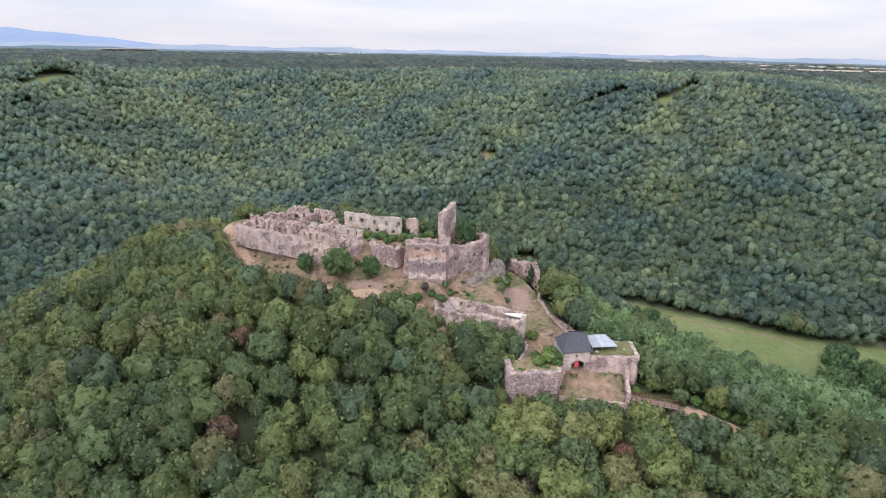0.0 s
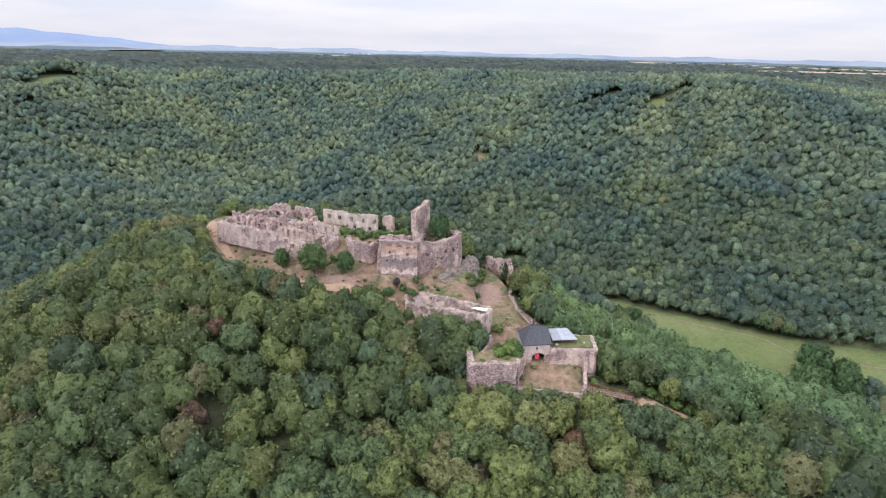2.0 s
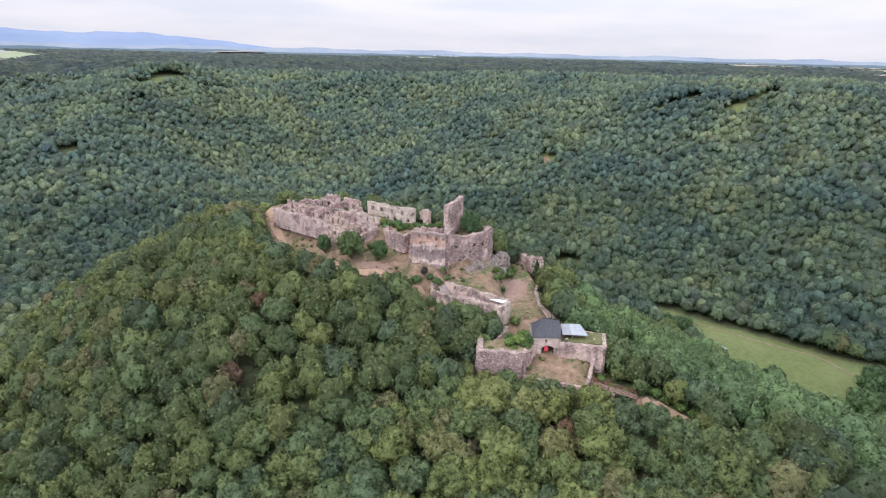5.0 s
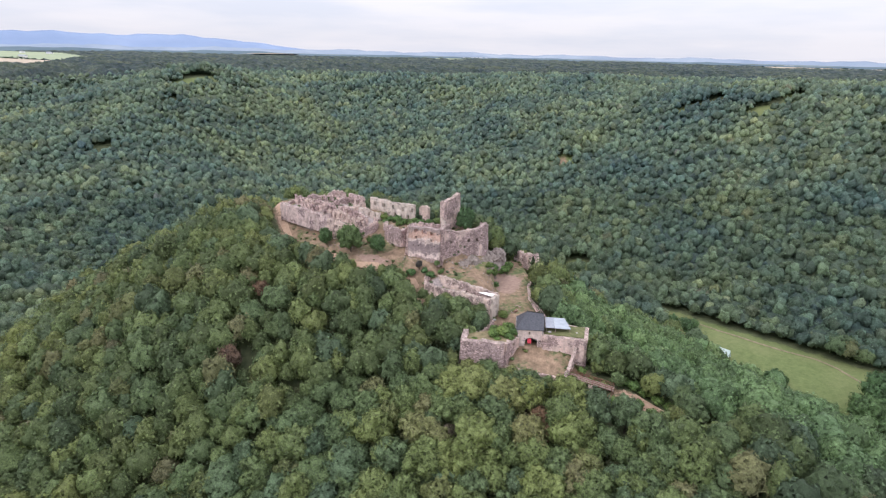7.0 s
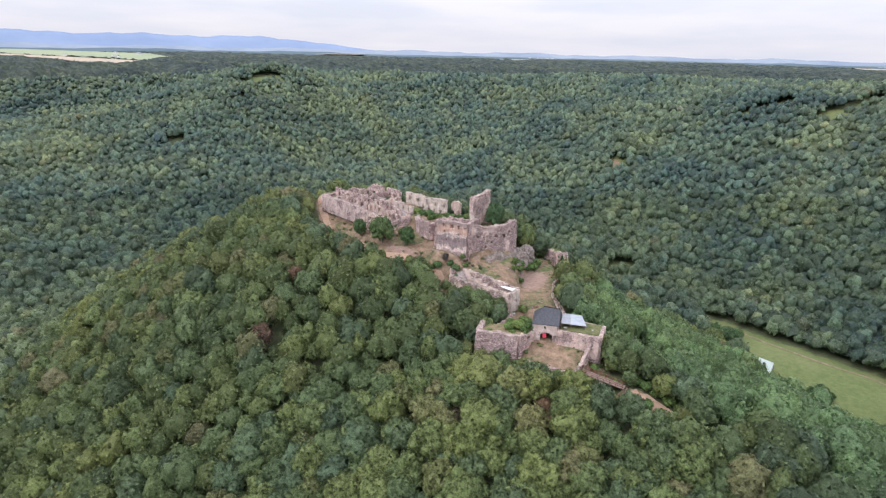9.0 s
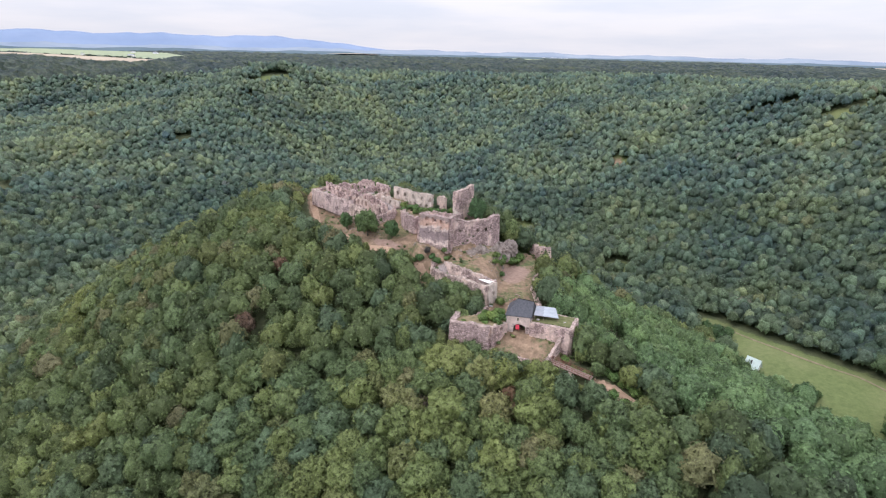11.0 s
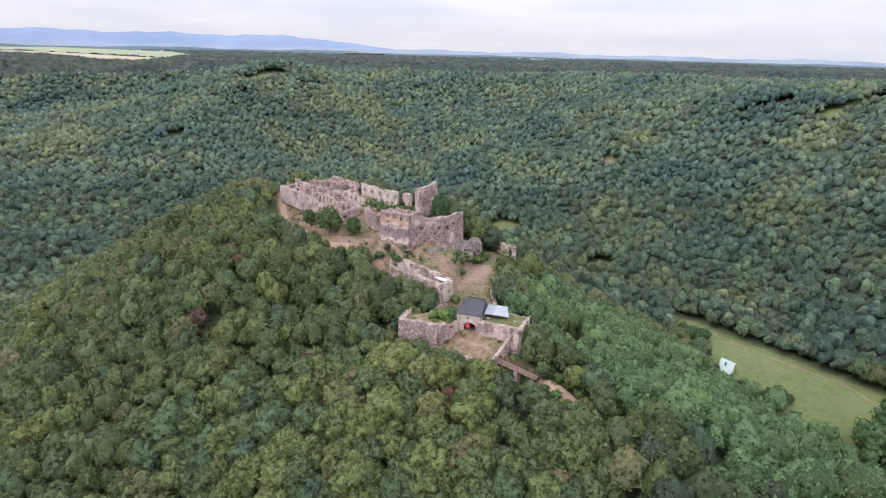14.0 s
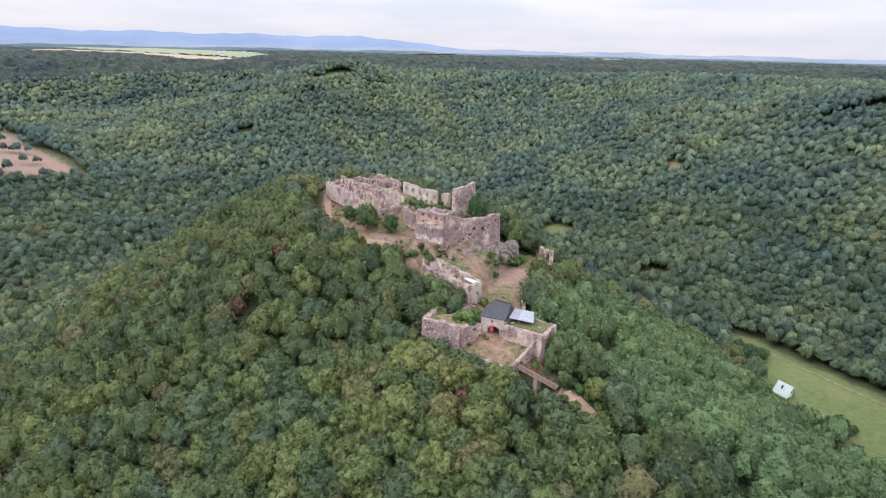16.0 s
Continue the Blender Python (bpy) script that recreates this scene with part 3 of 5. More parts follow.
def crown(rng, fine, lobes, tufts, leaf, radius, height, low, keep):
    """A leafy crown: billows over a dome, with small clumps of leaves that stand out of them. Gives places, triangles and normals."""
    dv, df = BALLS[fine]

    def heads_of(n):
        """Evenly spread, shaken directions for n billows, how far each swells, and its half width."""
        k = np.arange(n) + 0.5
        up = np.clip(1 - 1.45 * k / n + rng.uniform(-0.12, 0.12, n), -0.6, 1)
        turn = 2.39996 * k + rng.uniform(-0.45, 0.45, n)
        flat = np.sqrt(1 - up * up)
        return np.stack([flat * np.cos(turn), flat * np.sin(turn), up], -1), rng.uniform(0.4, 1.4, n), 2.15 / math.sqrt(n)

    levels = [(heads_of(lobes), 0.30), (heads_of(lobes * 5), 0.15)]
    skew = np.array([*(radius * rng.uniform(0.85, 1.15, 2)), 0.60 * (height - low)])
    mid = np.array([0, 0, low + 0.40 * (height - low)])

    def spread(d):
        out = np.full(len(d), 0.58)
        for (heads, swell, reach), share in levels:
            near = d @ heads.T
            gap = np.arccos(np.clip(near.max(1), -1, 1)) / reach
            out += share * swell[near.argmax(1)] * np.sqrt(np.clip(1 - gap * gap, 0, 1))
        return out

    body = dv * (spread(dv) * rng.uniform(*{4: (0.90, 1.07), 3: (0.84, 1.08), 2: (0.74, 1.14), 1: (0.7, 1.2)}[fine], len(dv)))[:, None] * skew + mid
    tri = df[dv[df].mean(1)[:, 2] > keep]
    face = np.cross(body[df[:, 1]] - body[df[:, 0]], body[df[:, 2]] - body[df[:, 0]])
    nor = np.zeros_like(body)
    for c in range(3):
        np.add.at(nor, df[:, c], face)
    nor = nor / np.linalg.norm(nor, axis=1)[:, None] + rng.normal(size=body.shape) * (0.20 if fine > 2 else 0.34)
    vs, fs, ns = [body], [tri], [nor]
    if tufts:
        d = rng.normal(size=(tufts, 3))
        d[:, 2] = np.abs(d[:, 2]) * 1.2 - 0.35
        d /= np.linalg.norm(d, axis=1)[:, None]
        p = d * (spread(d) * rng.uniform(0.90, 1.17, tufts))[:, None] * skew + mid
        e1 = np.cross(d, rng.normal(size=d.shape))
        e1 /= np.linalg.norm(e1, axis=1)[:, None]
        e2 = np.cross(d, e1) + d * rng.uniform(-0.5, 0.9, tufts)[:, None]
        s = (leaf * rng.uniform(0.55, 1.4, tufts))[:, None]
        vs.append(np.stack([p - e1 * s - e2 * s * 0.6, p + e1 * s - e2 * s * 0.5, p + e2 * s * 1.1], 1).reshape(-1, 3))
        ns.append(np.repeat(d * 0.8 + rng.normal(size=d.shape) * 0.85 + np.array([0, 0, 0.30]), 3, axis=0))
        fs.append(len(body) + np.arange(3 * tufts).reshape(-1, 3))
    ns = np.concatenate(ns)
    return np.concatenate(vs), np.concatenate(fs), ns / np.linalg.norm(ns, axis=1)[:, None]


def trunk_mesh(rng, height, girth):
    bm = bmesh.new()
    lean = (rng.uniform(-0.4, 0.4), rng.uniform(-0.4, 0.4))
    mid = (lean[0] * 0.5, lean[1] * 0.5, height * 0.45)

    def limb(a, b, r0, r1):
        a, b = Vector(a), Vector(b)
        m = Matrix.Translation((a + b) / 2) @ (b - a).to_track_quat("Z", "X").to_matrix().to_4x4()
        bmesh.ops.create_cone(bm, segments=6, radius1=r0, radius2=r1, depth=(b - a).length, matrix=m)

    limb((0, 0, -0.8), mid, girth, girth * 0.7)
    limb(mid, (lean[0], lean[1], height * 0.8), girth * 0.7, girth * 0.25)
    for k in range(5):
        a = k * 1.26 + rng.uniform(-0.3, 0.3)
        r = height * rng.uniform(0.2, 0.3)
        limb((mid[0], mid[1], mid[2] + 0.12 * k), (mid[0] + r * math.cos(a), mid[1] + r * math.sin(a), height * rng.uniform(0.58, 0.74)), girth * 0.4, girth * 0.1)
    me = bpy.data.meshes.new("trunk")
    bm.to_mesh(me)
    bm.free()
    me.materials.append(BARK)
    return me


rng = np.random.default_rng(7)


def tree_kind(name, lobes, radius, height, low, mat, tufts=1000, girth=0.24, leaf=0.23, fine=4):
    v, f, nor = crown(rng, fine, lobes, tufts, leaf, radius, height, low, -0.45)
    return name, big_mesh("crown", v, f, mat, None, True, nor), trunk_mesh(rng, height, girth)


KINDS = [tree_kind("oak_tree", int(rng.integers(14, 30)), rng.uniform(3.3, 4.4), rng.uniform(8.0, 9.8), rng.uniform(1.6, 2.6), LEAF) for _ in range(12)]
CASTLE_KINDS = [tree_kind("oak_tree", 26, 3.7, 8.0, 0.8, LEAF_YARD, 1500) for _ in range(3)]
DRY_KIND = tree_kind("dry_tree", 12, 2.2, 7.5, 2.4, LEAF_DRY, 900, 0.2, 0.17, 3)
SHRUB_KIND = [tree_kind("shrub", 9, 1.4, 2.2, 0.2, LEAF_BUSH, 320, 0.07, 0.15, 3) for _ in range(2)]


def plant(kind, x, y, scale, turn, label, category="tree", group="", z=None, tall=1.0):
    name, cme, tme = kind
    ob = thing(name, (x, y, (land_at(x, y) if z is None else z) - 0.15), label, category, group)
    part("trunk", tme, BARK, ob)
    part("crown", cme, None, ob)
    ob.rotation_euler = (0, 0, turn)
    ob.scale = (scale, scale, scale * tall)
    return ob


DRY_TREES = [(-53, 128.5, 1.25), (41.8, 95.5, 1.3), (44.5, 92.8, 1.1), (-50.5, 103.5, 1.6), (20, 91, 1.0)]


def wooded(x, y):
    """Where trees stand."""
    ok = ~inside(x, y, CLEARING) & ~inside(x, y, MEADOW)
    for line in STRIPS:
        ok &= to_line(x, y, line) > 7.0
    for gx, gy, s in DRY_TREES:
        ok &= np.hypot(x - gx, y - gy) > 3.3 * s
    ok &= (to_line(x, y, TRACK[:3]) > 3.8) & (np.hypot(x - 126.5, y - 234.5) > 12) & (to_line(x, y, [(126.5, 234.5), (119, 219)]) > 7) & (to_line(x, y, [(48, 112), (62, 108)]) > 6.2)
    ok &= to_line(x, y, RING_PATH) > 2.2
    bare = inside(x, y, BARE_SLOPE)
    ok &= ~bare | (waves(x, y, 9.0) > 0.62)
    for gx, gy, r in GLADES:
        ok &= np.hypot(x - gx, y - gy) > r * (1 + 0.3 * waves(x, y, 5.0))
    return ok


def scatter(lo_x, hi_x, lo_y, hi_y, gap):
    xs, ys = np.meshgrid(np.arange(lo_x, hi_x, gap), np.arange(lo_y, hi_y, gap * 0.87))
    xs = xs + (np.arange(xs.shape[0]) % 2)[:, None] * gap / 2
    x, y = xs.ravel() + rng.uniform(-0.36, 0.36, xs.size) * gap, ys.ravel() + rng.uniform(-0.36, 0.36, xs.size) * gap
    return x, y


def in_sight(x, y):
    """The sector of the land that the flight looks over."""
    return (x < 30 + 0.85 * (y + 12)) & (x > -40 - 2.5 * (y - 5)) & (y > 30)


def growth(x, y):
    """Trees are lower beside the ring path and before the lower walls."""
    g = np.clip(0.46 + (to_line(x, y, RING_PATH) - 2) / 17, 0.46, 1.0)
    g = np.minimum(g, np.clip(0.5 + (to_line(x, y, [(4, 136), (24, 131)]) - 3) / 18, 0.7, 1.0))
    g = np.minimum(g, np.clip(0.6 + (to_line(x, y, TRACK[:4]) - 3.0) / 8, 0.6, 1.0))
    return np.minimum(g, np.clip(0.5 + (to_line(x, y, [(18, 113), (48, 111)]) - 2) / 14, 0.5, 1.0))


def join_trees(name, kinds, x, y, size, label, mat=None, spread=0.22):
    """Many far trees as one mesh of real crowns."""
    z = land(x, y)
    pick = rng.integers(0, len(kinds), len(x))
    tint = np.clip(0.48 + spread * rng.normal(size=len(x)), 0, 1)
    V, F, T, N, n = [], [], [], [], 0
    for k, (v, f, nor) in enumerate(kinds):
        s = np.nonzero(pick == k)[0]
        a = rng.uniform(0, 6.283, len(s))
        c, sn = np.cos(a)[:, None], np.sin(a)[:, None]
        sc = size[s][:, None]
        tall = rng.uniform(0.85, 1.2, len(s))[:, None]
        px = (v[:, 0] * c - v[:, 1] * sn) * sc + x[s][:, None]
        py = (v[:, 0] * sn + v[:, 1] * c) * sc + y[s][:, None]
        pz = v[:, 2] * sc * tall + z[s][:, None]
        V.append(np.stack([px, py, pz], -1).reshape(-1, 3))
        N.append(np.stack([nor[:, 0] * c - nor[:, 1] * sn, nor[:, 0] * sn + nor[:, 1] * c, np.broadcast_to(nor[:, 2], px.shape)], -1).reshape(-1, 3))
        F.append((f[None] + (np.arange(len(s)) * len(v))[:, None, None]).reshape(-1, 3) + n)
        T.append(np.repeat(tint[s], len(v)))
        n += len(s) * len(v)
    me = big_mesh(name, np.concatenate(V), np.concatenate(F), mat or LEAF_WOOD, np.concatenate(T), True, np.concatenate(N))
    tagged(new(name, me), label, "forest", kind="stuff")


def build_woods():
    x, y = scatter(-165, 190, 36, 255, 5.6)
    ok = wooded(x, y) & in_sight(x, y)
    x, y = x[ok], y[ok]
    order = np.argsort(np.hypot((x - 25) * 0.8, y - 55))
    x, y = x[order], y[order]
    first = {}
    for k in range(296):
        kind = int(rng.integers(0, len(KINDS)))
        sc, turn = rng.uniform(0.98, 1.48) * float(growth(x[k : k + 1], y[k : k + 1])[0]), rng.uniform(0, 6.28)
        if kind not in first:
            first[kind] = plant(KINDS[kind], x[k], y[k], 1.0, turn, "broad green oak with a dense leafy crown", "tree", "trees of the near slope")
        else:
            m = pose(x[k], y[k], land_at(x[k], y[k]) - 0.15, 0, 0, math.degrees(turn)) @ Matrix.Diagonal((sc, sc, sc * rng.uniform(0.78, 1.06), 1))
            copy_thing(first[kind], m)
    x, y = x[296:], y[296:]
    r = np.random.default_rng(11)
    mid = [crown(r, 3, int(r.integers(12, 22)), 360, 0.32, 3.9, 9.0, 1.4, -0.1) for _ in range(10)]
    size = r.uniform(0.85, 1.38, len(x)) * growth(x, y)
    fresh = (x > 46 + 8 * waves(x, y, 14.0)) & (y > 146 - 0.45 * x + 12 * waves(x, y, 17.0)) & (y < 262 - 0.25 * x)
    join_trees("hillside_woods", mid, x[~fresh], y[~fresh], size[~fresh], "dense green oak woods on the castle hill", None, 0.28)
    join_trees("flank_woods", mid, x[fresh], y[fresh], size[fresh] * 0.85, "fresh green locust trees down the flank of the hill", LEAF_FRESH, 0.16)
    x, y = scatter(-1150, 900, 20, 450, 5.8)
    ok = wooded(x, y) & in_sight(x, y) & ~((x > -165) & (x < 190) & (y < 255)) & (np.hypot(x, y) < 440)
    x, y = x[ok], y[ok]
    valley = [crown(r, 2, int(r.integers(7, 13)), 78, 0.38, 3.5, 8.6, 1.6, -0.2) for _ in range(10)]
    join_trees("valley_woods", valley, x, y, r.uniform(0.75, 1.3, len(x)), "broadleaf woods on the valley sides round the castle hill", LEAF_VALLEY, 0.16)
    far = [crown(r, 2, 6, 5, 0.55, 3.5, 8.6, 1.6, -0.30) for _ in range(10)]
    x, y = scatter(-1150, 900, 20, 720, 5.8)
    ok = wooded(x, y) & in_sight(x, y) & (np.hypot(x, y) >= 440) & (np.hypot(x, y) < 700)
    join_trees("far_woods", far, x[ok], y[ok], r.uniform(0.75, 1.25, int(ok.sum())), "unbroken mixed forest over the hills beyond", LEAF_HAZED, 0.13)
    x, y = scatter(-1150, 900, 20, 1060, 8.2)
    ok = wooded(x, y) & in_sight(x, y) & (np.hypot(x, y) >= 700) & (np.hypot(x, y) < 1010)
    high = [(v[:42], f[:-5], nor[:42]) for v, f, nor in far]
    join_trees("high_woods", high, x[ok], y[ok], r.uniform(0.9, 1.5, int(ok.sum())), "unbroken mixed forest along the plateau's rim", LEAF_HAZED, 0.13)


build_woods()


def build_understory():
    """The lower leaf storey that closes the gaps between the crowns of the woods beyond."""
    r = np.random.default_rng(23)
    rr = [235.0]
    while rr[-1] < 1000:
        rr.append(rr[-1] * 1.0075)
    a = np.radians(np.arange(-46, 86, 0.42))
    d, t = np.meshgrid(np.array(rr), a, indexing="ij")
    t = t + r.uniform(-0.0025, 0.0025, t.shape)
    d = d * (1 + r.uniform(-0.0025, 0.0025, d.shape))
    x, y = -d * np.sin(t), d * np.cos(t)
    z = land(x, y) + 4.9 + r.uniform(-1.8, 1.8, x.shape)
    i = np.arange(x.size).reshape(x.shape)
    quads = np.stack([i[:-1, :-1], i[1:, :-1], i[1:, 1:], i[:-1, 1:]], -1).reshape(-1, 4)
    fx, fy = x.ravel(), y.ravel()
    ok = in_sight(fx, fy) & ~((fx > -160) & (fx < 185) & (fy < 250))
    for dx, dy in ((0, 0), (2, 0), (-2, 0), (0, 2), (0, -2)):
        ok &= wooded(fx + dx, fy + dy)
    quads = quads[ok[quads].all(axis=1)]
    me = big_mesh("understory", np.stack([x, y, z], -1).reshape(-1, 3), quads, LEAF_HAZED, np.clip(0.5 + 0.2 * r.normal(size=x.size), 0, 1))
    tagged(new("understory", me), "dense green lower storey of the surrounding forest", "forest", kind="stuff")


build_understory()


# fields on the plateau: outline, ripe or green
FIELDS = [([(-3000, 1800), (-1750, 1680), (-1296, 1330), (-1000, 960), (-1500, 1010), (-2500, 1300)], 0), ([(-1919, 850), (-1620, 885), (-1243, 870), (-960, 800), (-880, 790), (-1005, 950), (-1500, 1000), (-2100, 1080)], 1),
          ([(-1560, 2500), (-1380, 2560), (-1400, 2900), (-1600, 2860)], 1), ([(-1000, 2380), (-420, 2300), (-380, 2560), (-900, 2600)], 0), ([(760, 2360), (1300, 2150), (1380, 2330), (820, 2560)], 1),
          ([(900, 1750), (1500, 1500), (1600, 1640), (1000, 1900)], 1), ([(760, 1400), (1180, 1330), (1300, 1420), (860, 1520)], 1)]


def build_far_canopy():
    """The tree tops of the plateau, too far to tell apart."""
    rr = [985.0]
    while rr[-1] < 2700:
        rr.append(rr[-1] * 1.0062)
    a = np.radians(np.arange(-46, 86, 0.30))
    r, t = np.meshgrid(np.array(rr), a, indexing="ij")
    r = r * (1 + rng.uniform(-0.002, 0.002, r.shape))
    x, y = -r * np.sin(t), r * np.cos(t)
    z = land(x, y) + 6.0 + rng.uniform(-4.2, 4.2, x.shape) + 2.0 * waves(x, y, 22.0)
    i = np.arange(x.size).reshape(x.shape)
    quads = np.stack([i[:-1, :-1], i[1:, :-1], i[1:, 1:], i[:-1, 1:]], -1).reshape(-1, 4)
    open_land = np.zeros(x.size, bool)
    for pts, ripe in FIELDS:
        open_land |= inside(x.ravel(), y.ravel(), pts)
    quads = quads[~open_land[quads[:, 0]]]
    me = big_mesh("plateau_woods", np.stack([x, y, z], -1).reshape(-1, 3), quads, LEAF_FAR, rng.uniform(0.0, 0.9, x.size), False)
    tagged(new("plateau_woods", me), "forest canopy that covers the far plateau", "forest", kind="stuff")
    for pts, ripe in FIELDS:
        c = np.mean(np.array(pts), axis=0)
        v = [(px, py, land_at(px, py) + 7.0) for px, py in pts]
        v += [(0.5 * (px + c[0]), 0.5 * (py + c[1]), land_at(0.5 * (px + c[0]), 0.5 * (py + c[1])) + 7.5) for px, py in pts] + [(c[0], c[1], land_at(*c) + 8.0)]
        n = len(pts)
        f = [(k, (k + 1) % n, n + (k + 1) % n, n + k) for k in range(n)] + [(n + k, n + (k + 1) % n, 2 * n) for k in range(n)]
        ob = new("field", mesh_of("field", v, f, FIELD_STRAW if ripe else FIELD_GREEN, True))
        tagged(ob, "ripe straw-coloured field on the plateau" if ripe else "pale green field on the plateau", "field", kind="structure")


build_far_canopy()


def build_far_farms():
    """White farm buildings of the villages on the plateau."""
    r = np.random.default_rng(3)
    for cx, cy, n in ((1000, 3080, 4), (1120, 3000, 2), (-1250, 1010, 2), (-1650, 1450, 3), (-560, 3500, 5)):
        for _ in range(n):
            x, y, l = cx + r.uniform(-110, 110), cy + r.uniform(-60, 60), r.uniform(9, 20)
            z = 62 if math.hypot(x, y) > 2600 else land_at(x, y) + 8.3
            w, h, p = 5.0, 2.6, 4.6
            ob = thing("farm_building", (x, y, z), "small white farm building with a low pitched roof", "house", "far farms")
            m = pose(x, y, z, 0, 0, r.uniform(-40, 40))
            bm = bmesh.new()
            box(bm, (-l / 2, -w, -6), (l / 2, w, h))
            bmesh.ops.transform(bm, matrix=m, verts=bm.verts)
            part("wall", bm, WHITE, ob)
            for s in (-1, 1):
                bm = bmesh.new()
                slab(bm, [(-l / 2 - 0.5, s * (w + 0.6), h), (l / 2 + 0.5, s * (w + 0.6), h), (l / 2 + 0.5, 0, p), (-l / 2 - 0.5, 0, p)], 0.3)
                bmesh.ops.transform(bm, matrix=m, verts=bm.verts)
                part("roof_plane", bm, SHEET_GREY, ob)


build_far_farms()


def ribbon(name, pts, half, mat, lift, label):
    """A trodden path laid on the ground."""
    out = []
    for a, b in zip(pts, pts[1:]):
        n = max(2, int(math.dist(a, b) / 2.0))
        out += [(a[0] + (b[0] - a[0]) * k / n, a[1] + (b[1] - a[1]) * k / n) for k in range(n)]
    v, f = [], []
    for k in range(len(out) - 1):
        d = Vector((out[k + 1][0] - out[k][0], out[k + 1][1] - out[k][1])).normalized()
        w = half * (1 + 0.35 * noise.noise((k * 0.31, half, 0)))
        for s in (-1, -0.33, 0.33, 1):
            px, py = out[k][0] - d.y * w * s, out[k][1] + d.x * w * s
            v.append((px, py, land_at(px, py) + lift * (1.0 if abs(s) < 0.5 else 0.2)))
    for k in range(len(out) - 2):
        for s in range(3):
            f.append((4 * k + s, 4 * k + s + 4, 4 * k + s + 5, 4 * k + s + 1))
    tagged(new(name, mesh_of(name, v, f, mat, True)), label, "path", kind="structure")


PATH_EARTH = plain_mat("trodden_earth", (0.34, 0.228, 0.158), (0.46, 0.33, 0.24), 0.9, 0.95, 0.2)
PATH_MEADOW = plain_mat("worn_grass_path", (0.14, 0.125, 0.075), (0.27, 0.215, 0.15), 0.5, 0.95, 0.2)
ribbon("meadow_path", MEADOW_PATH, 0.55, PATH_MEADOW, 0.4, "narrow trodden path across the meadow")
ribbon("ring_path", RING_PATH, 1.5, PATH_EARTH, 0.12, "pale earth path round the castle")
ribbon("access_track", TRACK, 2.2, PATH_EARTH, 0.12, "bare earth track that leads to the bridge")

# ---- ruined walls ----


def ruin_mesh(name, pts, thick, mat, ragged=0.8, openings=(), cell=0.45, seed=0, batter=0.0, rough=0.10):
    """A ruined wall along pts (x, y, foot, top) with a broken crest; openings are (along, height above foot, width, height)."""
    P = [Vector(p[:2]) for p in pts]
    L = [0.0]
    for a, b in zip(P, P[1:]):
        L.append(L[-1] + (b - a).length)
    n = max(2, int(L[-1] / cell))
    ss = np.linspace(0, L[-1], n + 1)
    at = np.stack([np.interp(ss, L, [p[k] for p in pts]) for k in range(4)], -1)
    tan = np.gradient(at[:, :2], axis=0)
    tan /= np.linalg.norm(tan, axis=1)[:, None] + 1e-9
    nor = np.stack([tan[:, 1], -tan[:, 0]], -1)
    foot = at[:, 2]
    top = np.array([t + ragged * (noise.noise((s * 0.28, seed * 7.3, 0)) * 1.0 + noise.noise((s * 0.9, seed * 3.1, 5)) * 0.7 + noise.noise((s * 2.3, seed, 9)) * 0.35) - 0.25 * ragged for s, t in zip(ss, at[:, 3])])
    rows = int((top.max() - foot.min()) / cell) + 2
    z0 = foot.min()
    solid = np.zeros((n, rows), bool)
    for i in range(n):
        for k in range(rows):
            zc, sc = z0 + (k + 0.5) * cell, (ss[i] + ss[i + 1]) / 2
            if zc < min(foot[i], foot[i + 1]) - cell or z0 + k * cell > max(top[i], top[i + 1]) - 0.12:
                continue
            h = zc - (foot[i] + foot[i + 1]) / 2
            if any(abs(sc - o[0]) < o[2] / 2 and o[1] < h < o[1] + o[3] for o in openings):
                continue
            solid[i, k] = True
    if ragged > 0.25:
        r = random.Random(seed * 13 + 5)
        for i in range(n):
            gone = noise.noise((ss[i] * 1.1, seed * 5.7, 3)) + 0.5 * noise.noise((ss[i] * 3.1, seed, 8))
            deep = int(max(0.0, gone * 3.2 * min(1.5, ragged)))
            tops = [k for k in range(rows) if solid[i, k]]
            for k in tops[-deep:] if deep and len(tops) > deep + 1 else ():
                solid[i, k] = False
            for k in tops[1:-3]:
                if r.random() < 0.006:
                    solid[i, k] = False
    verts, faces, key = [], [], {}

    def vert(i, k, side):
        if (i, k, side) not in key:
            z = min(z0 + k * cell, max(top[i], z0 + (k - 1) * cell + 0.08))
            w = thick / 2 + batter * (at[i, 3] - z)
            x, y = at[i, 0] + nor[i, 0] * (w if side else -thick / 2), at[i, 1] + nor[i, 1] * (w if side else -thick / 2)
            j = noise.noise_vector((x * 1.3, y * 1.3, z * 1.3 + side)) * rough * 1.6 + noise.noise_vector((x * 0.3 + 9, y * 0.3, z * 0.3)) * rough * 2
            key[i, k, side] = len(verts)
            verts.append((x + j.x, y + j.y, z + j.z))
        return key[i, k, side]

    def full(i, k):
        return 0 <= i < n and 0 <= k < rows and solid[i, k]

    for i in range(n):
        for k in range(rows):
            if not solid[i, k]:
                continue
            a = [vert(i + di, k + dk, s) for s in (0, 1) for di, dk in ((0, 0), (1, 0), (1, 1), (0, 1))]
            faces += [(a[3], a[2], a[1], a[0]), (a[4], a[5], a[6], a[7])]
            if not full(i - 1, k):
                faces.append((a[0], a[4], a[7], a[3]))
            if not full(i + 1, k):
                faces.append((a[2], a[6], a[5], a[1]))
            if not full(i, k + 1):
                faces.append((a[3], a[7], a[6], a[2]))
            if not full(i, k - 1):
                faces.append((a[1], a[5], a[4], a[0]))
